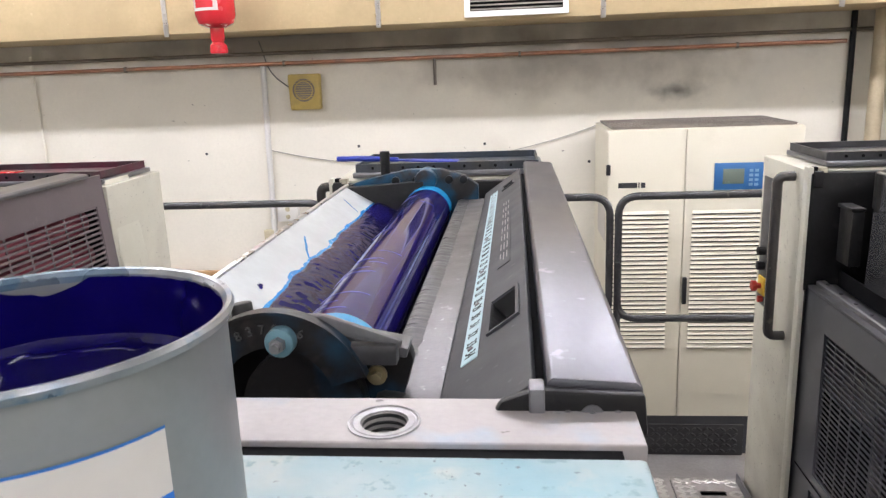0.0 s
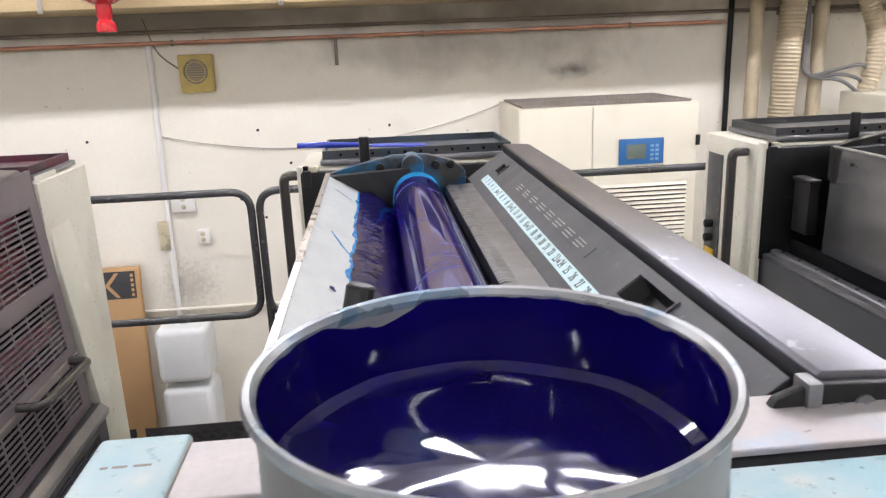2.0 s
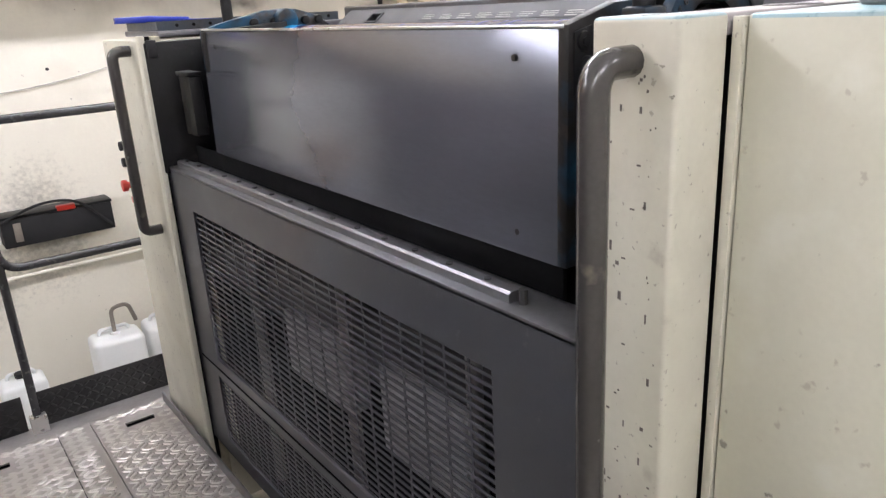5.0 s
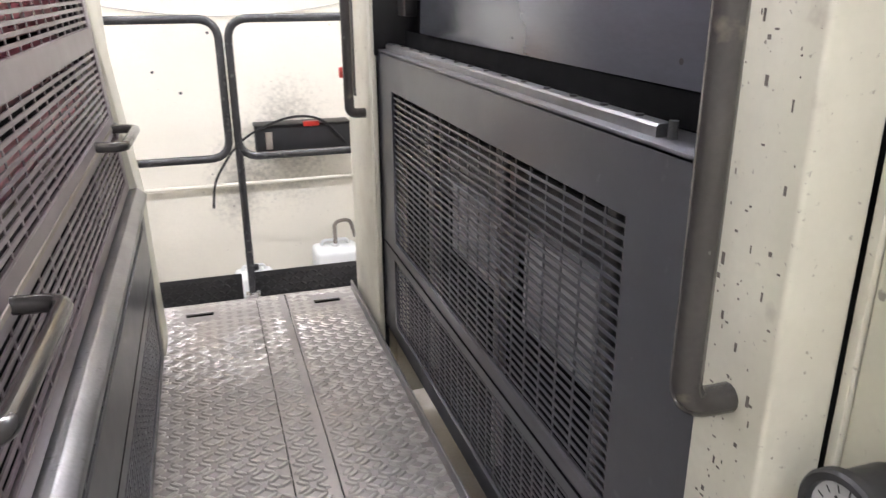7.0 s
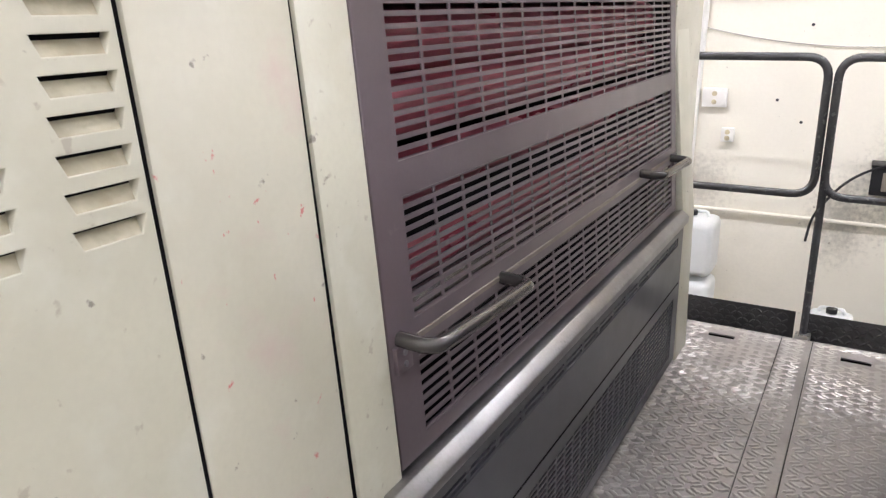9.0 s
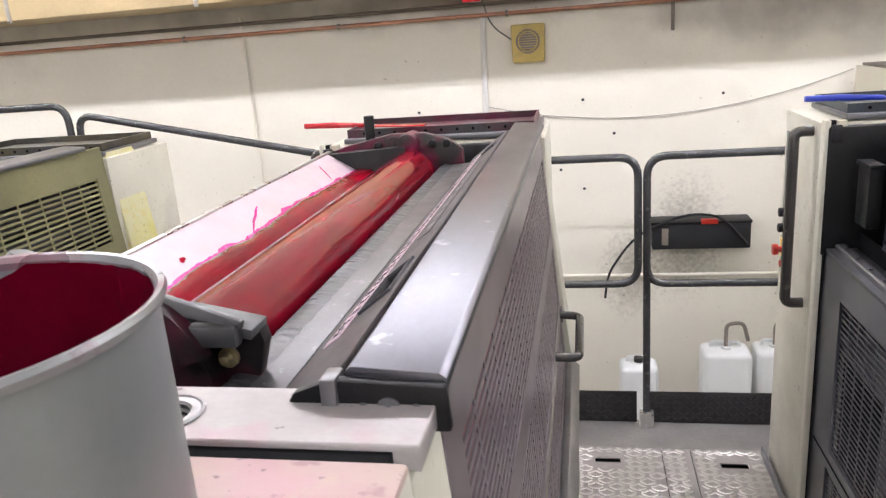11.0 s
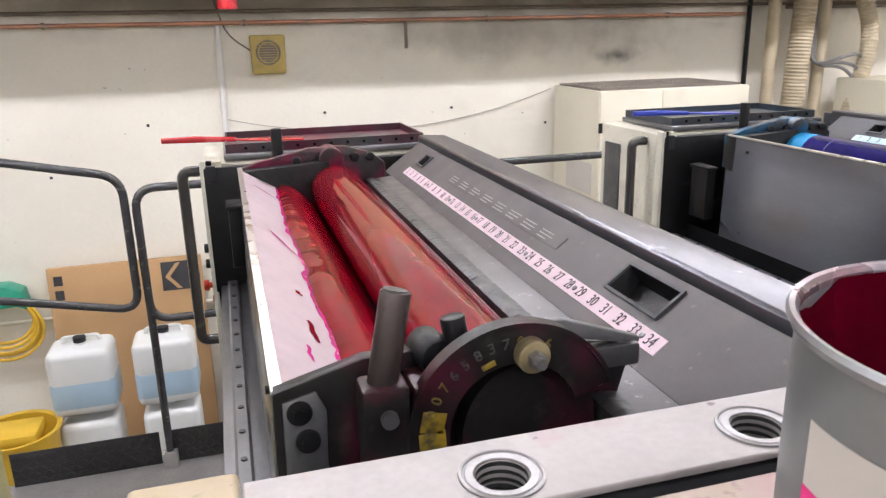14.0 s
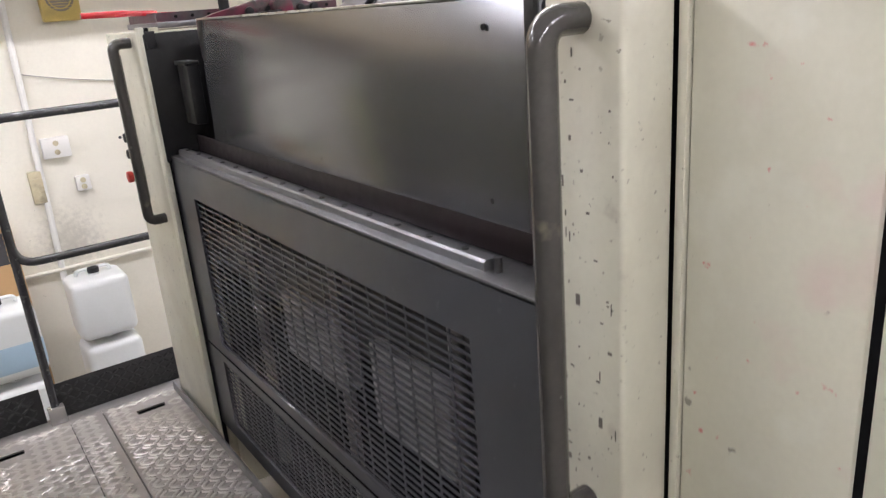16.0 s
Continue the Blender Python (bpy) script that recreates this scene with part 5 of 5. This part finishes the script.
scraper(0.02, 1.62, TOP + 0.010, -3, M["blue_plastic"], "blue plastic ink scraper on the lid")
scraper(-PITCH - 0.06, 1.62, TOP + 0.010, -2, M["red"], "red plastic ink scraper on the lid")


# ---- back wall: duct, pipes, fittings ----
d = thing("air_duct", "long beige board air duct under the ceiling", "duct")
part("duct_body", box(B(), -8.5, 7.5, 3.868, WALL - 0.02, 2.066, 2.62, 0.004), M["duct"], d)
for j in range(-5, 6):
    x = -0.250 + 1.257 * j
    part("strap", box(B(), x - 0.014, x + 0.014, 3.860, 3.870, 2.052, 2.63, 0.002), M["aluminium"], d)
v = thing("air_vent", "white louvred air vent on the duct", "vent", at=(0.242, 3.835, 2.085))
part("frame", guard_frame(-0.0, 0.03, 0.0, 0.575, 0.0, 0.26, ((0.03, 0.545, 0.03, 0.23),)), M["white"], v).matrix_basis = pose(0, 0.03, 0, 0, 0, -90)
for j in range(9):
    part("slat", slab(B(), ((0.012, 0.035 + 0.022 * j), (0.028, 0.045 + 0.022 * j), (0.028, 0.047 + 0.022 * j), (0.012, 0.037 + 0.022 * j)), 0.03, 0.545, "x"), M["grey_pipe"], v)
part("backing", box(B(), 0.03, 0.545, 0.026, 0.029, 0.03, 0.23), M["black"], v)


def pipe(name, pts, r, mat, label, category="pipe", seg=10, group=""):
    return solid(name, tube(B(), pts, r, seg), M[mat], label, category, group)


pipe("copper_pipe", ((-8.9, WALL - 0.05, 1.888), (2.55, WALL - 0.05, 1.888)), 0.013, "copper", "dusty copper pipe along the wall")
pipe("grey_pipe", ((-8.9, WALL - 0.04, 1.955), (7.9, WALL - 0.04, 1.955)), 0.012, "grey_pipe", "grey conduit along the wall")
pipe("grey_pipe", ((2.9, WALL - 0.05, 1.93), (7.9, WALL - 0.05, 1.93)), 0.014, "grey_pipe", "brown pipe along the wall")
for x in (-3.2, -2.1, -1.0, 0.55, 1.9):
    c = thing("pipe_clip", "small dark pipe clip on the wall", "clip", "pipe clips", (x, WALL - 0.05, 1.888))
    part("clip", moved(lathe(B(), ((0.014, -0.008), (0.019, -0.008), (0.019, 0.008), (0.014, 0.008)), 14), pose(0, 0, 0, 0, 90, 0)), M["grey_pipe"], c)
    part("pin", box(B(), -0.004, 0.004, 0.015, 0.052, -0.004, 0.004), M["grey_pipe"], c)
pipe("drop_pipe", ((0.0, WALL - 0.05, 1.888), (0.0, WALL - 0.05, 1.712)), 0.011, "grey_pipe", "short brown pipe hanging from the copper pipe")
pipe("conduit", ((-1.155, WALL - 0.02, 1.90), (-1.195, WALL - 0.02, 0.05)), 0.019, "white", "white plastic conduit down the wall", "conduit")
pipe("conduit", ((-2.79, WALL - 0.02, 2.0), (-2.79, WALL - 0.02, 0.3)), 0.010, "wall", "thin painted conduit down the wall", "conduit")
sp = thing("wall_speaker", "square yellowed plastic loudspeaker high on the wall", "loudspeaker", at=(-0.873, WALL - 0.085, 1.700))
part("case", slab(B(), ((-0.100, -0.118), (0.100, -0.118), (0.105, 0.115), (-0.105, 0.115)), 0.0, 0.084, bevel=0.012), M["yellowed"], sp)
part("grille_ring", moved(lathe(B(), ((0.070, 0.0), (0.075, 0.004), (0.066, 0.005), (0.062, 0.001), (0.05, 0.003), (0.0, 0.003)), 36), pose(0, 0.002, 0.01, 90, 0, 0)), M["grey_pipe"], sp)
for j in range(9):
    part("slit", box(B(), -0.06, 0.06, -0.0045, -0.003, -0.05 + 0.015 * j, -0.047 + 0.015 * j), M["yellowed"], sp)
pipe("speaker_wire", rounded(((-1.17, WALL - 0.02, 2.04), (-1.11, WALL - 0.02, 1.82), (-0.97, WALL - 0.03, 1.72)), 0.1), 0.005, "cable", "thin grey wire to the loudspeaker", "wire", 6)
wire = []
for j in range(25):
    t = j / 24
    wire.append((-1.16 + 2.2 * t, WALL - 0.012, 1.315 + 0.10 * t - 0.66 * t * (1 - t)))
pipe("wall_wire", wire, 0.0032, "pale_wire", "thin sagging grey wire across the wall", "wire", 6)
pipe("skirting_pipe", ((-6, WALL - 0.03, 0.145), (0.9, WALL - 0.03, 0.145)), 0.012, "wall", "painted pipe low along the wall", "pipe")

ex = thing("ceiling_extinguisher", "red dome fire extinguisher hanging above the rails", "extinguisher", at=(-1.10, 3.61, 1.938))
part("bottle", lathe(B(), ((0.0, 0.135), (0.05, 0.135), (0.092, 0.155), (0.108, 0.20), (0.108, 0.36), (0.085, 0.44), (0.03, 0.47), (0.0, 0.47)), 36), M["red"], ex)
part("valve", lathe(B(), ((0.0, 0.0), (0.045, 0.0), (0.05, 0.012), (0.045, 0.045), (0.03, 0.06), (0.038, 0.075), (0.038, 0.135), (0.0, 0.135)), 24), M["red"], ex)
wrap("sticker", ex, 0.1085, 215, 300, 0.22, 0.34, M["paper"], ex, 12)
wrap("sticker_mark", ex, 0.109, 228, 287, 0.235, 0.325, M["red"], ex, 12)
part("hanger", rod(B(), (0, 0, 0.46), (0, 0, 2.44), 0.008), M["steel_dark"], ex)


def socket(x, z, words, w=0.055, h=0.085):
    s = thing("wall_socket", words, "socket", "wall sockets", (x, WALL - 0.045, z))
    part("case", box(B(), -w / 2, w / 2, 0.0, 0.045, 0.0, h, 0.005), M["socket"] if "yellow" in words else M["white"], s)
    for j in range(2):
        part("plug_face", rod(B(), (0, 0.001, h * (0.28 + 0.44 * j)), (0, -0.004, h * (0.28 + 0.44 * j)), 0.016, seg=18), M["socket"], s)
    return s


socket(-1.065, 0.82, "dirty white socket box on the wall", 0.15, 0.12)
socket(-1.215, 0.57, "grimy yellow double socket on the wall", 0.07, 0.19)
socket(-0.965, 0.60, "grey junction box with a red mark", 0.08, 0.09)


# ---- temperature cabinet ----
cb = thing("control_cabinet", "tall cream control cabinet with louvred doors", "cabinet", at=(1.030, 3.765, -0.43))
H = 1.440 + 0.43
part("body", box(B(), 0.0, 1.06, 0.012, 0.66, 0.14, H, 0.005), M["cabinet"], cb)
part("plinth", box(B(), 0.01, 1.05, 0.02, 0.65, FLOOR + 0.43, 0.14), M["dark"], cb)
tagged(part("top_grid", lattice(box(B(), 0.03, 1.03, 0.05, 0.64, H, H + 0.006), 0.03, 1.03, 0.05, 0.64, 40, 24, 0.006, 0.006, H + 0.006, H + 0.014, lambda a, b, q: (a, b, q)), M["grey_pipe"], cb), kind="stuff")
for a, b, l0, l1 in ((0.003, 0.426, 0.03, 0.345), (0.431, 1.057, 0.475, 1.000)):
    dr = part("door", box(B(), a, b, -0.006, 0.012, 0.145, H - 0.004, 0.004), M["cabinet"], cb)
    for j in range(31):
        z = 0.585 + 0.0268 * j
        part("louvre_gap", box(B(), l0, l1, -0.0075, -0.0055, z - 0.005, z + 0.004), M["print"], dr)
        part("louvre", slab(B(), ((-0.017, z + 0.004), (-0.006, z + 0.021), (-0.006, z + 0.004)), l0, l1, "x"), M["cabinet"], dr)
    for z in (0.50, 1.62):
        part("hinge", box(B(), (a if a < 0.1 else b) - 0.012, (a if a < 0.1 else b) + 0.012, -0.018, -0.004, z, z + 0.06, 0.003), M["rubber"], dr)
pn = part("control_panel", box(B(), 0.585, 0.852, -0.014, -0.006, H - 0.345, H - 0.195, 0.002), M["blue_panel"], dr, "blue control panel with a display")
part("display", box(B(), 0.630, 0.745, -0.017, -0.013, H - 0.312, H - 0.228, 0.002), M["lcd"], pn)
for i in range(2):
    for j in range(4):
        part("key", box(B(), 0.772 + 0.030 * i, 0.792 + 0.030 * i, -0.016, -0.013, H - 0.325 + 0.026 * j, H - 0.310 + 0.026 * j), plain("pale_blue_key", (0.2, 0.36, 0.55)), pn)
part("handle", box(B(), 0.432, 0.456, -0.03, -0.006, 0.86, 1.02, 0.005), M["rubber"], dr)
for w0, w1 in ((0.060, 0.165), (0.172, 0.178), (0.186, 0.21)):
    part("lettering_bar", box(B(), w0, w1, -0.0075, -0.0055, H - 0.325, H - 0.295), M["print"], cb)
part("lettering_bar", box(B(), 0.945, 0.975, -0.0075, -0.0055, 0.155, 0.50), M["print"], cb)

part("paper_notice", box(B(), -0.003, -0.0005, 0.08, 0.44, 0.786 + 0.43, 0.985 + 0.43), M["paper"], cb, "creased white paper notice")

# ---- hoses by the cabinet ----
def hose(pts, r, words, ribs=True, mat="hose"):
    pts = rounded(pts, 0.25, 8)
    fine = []
    for a, b in zip(pts, pts[1:]):
        n = max(1, int((b - a).length / 0.012))
        fine += [a.lerp(b, j / n) for j in range(n)]
    fine.append(pts[-1])
    return solid("ribbed_hose", tube(B(), fine, (lambda i: r * (1.0 if i % 2 else 0.93)) if ribs else r, 16), M[mat], words, "hose", "hoses")


hose(((2.70, 4.34, 2.2), (2.70, 4.34, 0.2)), 0.045, "straight beige hose down the wall", False)
hose(((2.92, 4.28, 2.2), (2.88, 4.26, 1.6), (2.80, 4.24, 0.2)), 0.082, "thick beige ribbed hose down the wall")
hose(((3.14, 4.34, 2.2), (3.12, 4.34, 0.2)), 0.045, "beige hose down the wall", False)
hose(((3.30, 4.26, 2.2), (3.48, 4.2, 1.70), (3.36, 4.2, 1.28), (3.25, 4.2, 0.8)), 0.060, "grey ribbed hose curving down the wall")
pipe("wall_pipe", ((2.59, WALL - 0.04, 2.1), (2.59, WALL - 0.04, 0.2)), 0.018, "iron", "black pipe down the wall")
for j in range(3):
    pipe("loose_cable", rounded(((3.02, 4.3, 2.1), (3.0 + 0.02 * j, 4.28, 1.50), (3.22, 4.2, 1.57 - 0.03 * j), (3.40, 4.2, 1.60 - 0.12 * j), (3.36, 4.2, 1.2), (3.3, 4.2, 0.9)), 0.14, 6), 0.012, "cable", "grey cable looping beside the hoses", "cable", 8, "cables")
for j in range(4):
    pipe("hanging_cable", rounded(((2.14, 4.36, 1.15), (2.16 + 0.03 * j, 4.32, 0.95), (2.20 + 0.05 * j, 4.32, 0.3), (2.15, 4.34, 0.0)), 0.2, 6), 0.013, "cable", "dark cable hanging beside the cabinet", "cable", 8, "cables")
wc = thing("pump_cabinet", "low white machine cabinet behind the last unit", "cabinet", at=(3.30, 3.62, FLOOR))
part("body", box(B(), 0.0, 2.6, 0.0, 0.7, 0.10, 1.415 - FLOOR, 0.01), M["cabinet"], wc)
part("plinth", box(B(), 0.02, 2.58, 0.02, 0.68, 0.0, 0.10), M["dark"], wc)
hose(((3.34, 3.80, 1.42), (3.50, 3.80, 1.50), (3.80, 3.80, 1.55), (4.25, 3.80, 1.47), (4.75, 3.80, 1.44), (5.2, 3.80, 1.75), (5.6, 3.80, 2.2)), 0.022, "pale hose arching over the cabinet", False, "hose")

# ---- things along the wall ----
lean = pose(0, 0.0, 0, -6, 0, 0)
kb = thing("cardboard_sheet", "large brown cardboard box leaning on the wall", "cardboard", at=(-2.305, 4.345, -0.43))
part("box", moved(box(B(), 0.0, 0.90, 0.0, 0.05, -0.325, 0.91, 0.004), lean), M["card"], kb)
logo = part("printed_panel", moved(box(B(), 0.655, 0.875, -0.002, 0.001, 0.70, 0.885), lean), M["print"], kb)
part("printed_wedge", moved(slab(B(), ((0.675, 0.79), (0.745, 0.875), (0.772, 0.875), (0.705, 0.79), (0.772, 0.71), (0.745, 0.71)), -0.004, -0.002), lean), M["card"], logo)
for j in range(5):
    part("printed_mark", moved(box(B(), 0.845, 0.862, -0.0035, -0.002, 0.715 + 0.033 * j, 0.735 + 0.033 * j), lean), M["card"], logo)
for a in (0.71, 0.80):
    part("printed_mark", moved(box(B(), 0.035, 0.085, -0.002, 0.001, a, a + 0.06), lean), M["print"], kb)


def canister(x, y, z, w, d, h, fill, words, pump=False):
    c = thing("canister", words, "canister", "canisters", (x, y, z))
    part("bottle", box(B(), -w / 2, w / 2, -d / 2, d / 2, 0, h, min(w, d) * 0.16, 4), M["glassy"], c)
    if fill:
        part("liquid", box(B(), -w / 2 - 0.002, w / 2 + 0.002, -d / 2 - 0.002, d / 2 + 0.002, 0.02, h * fill, min(w, d) * 0.16, 4), M["liquid"], c)
    part("neck", rod(B(), (0, 0, h - 0.01), (0, 0, h + 0.015), 0.03, seg=18), M["glassy"], c)
    if pump:
        part("pump", tube(B(), rounded(((0, 0, h), (0, 0, h + 0.16), (0.10, 0, h + 0.17), (0.13, 0, h + 0.05)), 0.04, 5), 0.012, 8), M["grey_pipe"], c)
    else:
        part("cap", rod(B(), (0, 0, h + 0.012), (0, 0, h + 0.04), 0.032, seg=18), M["rubber"], c)
    part("grip", tube(B(), rounded(((-w * 0.3, 0.03, h - 0.01), (-w * 0.28, 0.03, h + 0.03), (w * 0.28, 0.03, h + 0.03), (w * 0.3, 0.03, h - 0.01)), 0.02, 4), 0.011, 8), M["glassy"], c)
    return c


for x in (-2.03, -1.61):
    canister(x, 3.72, FLOOR, 0.30, 0.26, 0.598, 0.0, "white plastic canister on the floor under another")
    canister(x, 3.72, FLOOR + 0.598 + 0.04, 0.32, 0.26, 0.37, 0.60, "white canister with pale blue liquid, stacked")
canister(-1.075, 4.14, FLOOR, 0.32, 0.28, 0.528, 0.0, "white canister on the floor under another")
canister(-1.075, 4.14, FLOOR + 0.568, 0.32, 0.28, 0.36, 0.0, "tall white plastic canister by the wall")
canister(0.30, 4.10, FLOOR, 0.29, 0.22, 0.543, 0.0, "white canister with a hand pump by the wall", True)
canister(0.60, 4.16, FLOOR, 0.24, 0.22, 0.528, 0.0, "narrow white canister with a hand pump", True)
canister(-0.22, 4.2, FLOOR, 0.24, 0.20, 0.39, 0.0, "white plastic canister by the wall")

hr = thing("hose_reel", "green wall hanger with a coiled yellow hose", "hose reel", at=(-2.58, WALL - 0.06, 0.31))
part("hanger", slab(B(), ((-0.16, -0.08), (-0.13, 0.06), (-0.05, 0.10), (0.06, 0.10), (0.14, 0.06), (0.16, -0.06), (0.10, -0.02), (-0.10, -0.03)), -0.08, 0.055, bevel=0.008), M["green"], hr)
for j in range(5):
    part("coil", tube(B(), [(0.0 + (0.17 + 0.012 * j) * math.cos(q), -0.03 - 0.018 * (j % 3), -0.13 - 0.012 * j + (0.14 + 0.014 * j) * math.sin(q)) for q in (2 * math.pi * i / 36 for i in range(36))], 0.011, 8, True), M["yellow"], hr)
part("nozzle", rod(B(), (-0.27, -0.04, 0.02), (-0.27, -0.04, 0.10), 0.018), plain("orange_plastic", (0.7, 0.12, 0.02)), hr)
by = thing("mop_bucket", "yellow plastic mop bucket on the floor", "bucket", at=(-2.36, 3.55, FLOOR))
part("bucket", lathe(B(), ((0.0, 0.0), (0.15, 0.0), (0.20, 0.628), (0.215, 0.628), (0.215, 0.643), (0.19, 0.638), (0.145, 0.02), (0.0, 0.02)), 32), M["yellow"], by)
part("wringer", box(B(), -0.12, 0.12, -0.12, 0.10, 0.588, 0.658, 0.02), M["yellow"], by)

tb = thing("wall_radiator_box", "black metal box on the wall with a loose cable", "box", at=(-0.125, WALL - 0.16, 0.358))
part("case", box(B(), 0.0, 0.60, 0.0, 0.158, 0.0, 0.165, 0.006), M["rubber"], tb)
part("lid", box(B(), -0.005, 0.605, -0.005, 0.158, 0.165, 0.182, 0.003), M["iron"], tb)
part("switch", box(B(), 0.06, 0.10, -0.008, 0.0, 0.03, 0.14, 0.003), M["grey_pipe"], tb)
part("cable", tube(B(), rounded(((0.58, -0.02, 0.03), (0.42, -0.02, 0.22), (0.22, -0.02, 0.24), (-0.10, -0.02, 0.12), (-0.28, -0.02, -0.15), (-0.30, -0.02, -0.32)), 0.25, 7), 0.008, 8), M["rubber"], tb)
part("tag", box(B(), 0.30, 0.40, -0.012, 0.03, 0.165, 0.195, 0.004), M["red_btn"], tb)


# ---- small plugs and screws in the wall ----
for x, z in ((-0.544, 1.324), (0.311, 1.316), (-0.695, 0.875), (-0.545, 0.744), (-1.62, 1.30), (1.0, 1.18), (-2.2, 1.02), (-0.35, 1.10)):
    w = thing("wall_plug", "small dark plug set in the wall", "plug", "wall plugs", (x, WALL, z))
    part("head", moved(lathe(B(), ((0.0095, -0.002), (0.0095, 0.004), (0.0, 0.006)), 12), pose(0, 0, 0, 90, 0, 0)), M["print"], w)


# ---- fluorescent lamps ----
def batten(x, y):
    f = thing("ceiling_light", "twin tube fluorescent batten under the ceiling", "ceiling light", "ceiling lights", (x, y, 3.3))
    part("housing", box(B(), -0.76, 0.76, -0.07, 0.07, 0.05, 0.11, 0.008), M["white"], f)
    for s in (-0.045, 0.045):
        part("tube", rod(B(), (-0.73, s, 0.025), (0.73, s, 0.025), 0.014, seg=10), M["tube"], f)
    for s in (-0.6, 0.6):
        part("rod", rod(B(), (s, 0, 0.10), (s, 0, 1.10), 0.006, seg=8), M["steel_dark"], f)
    return f


first = batten(-7.0, -2.2)
for x in (-4.8, -2.6, -0.4, 1.8, 4.0, 6.2):
    copy_thing(first, pose(x, -2.2, 3.3))
for j in range(-4, 5):
    copy_thing(first, pose(0.15 + 1.58 * j, 2.5, 3.3))
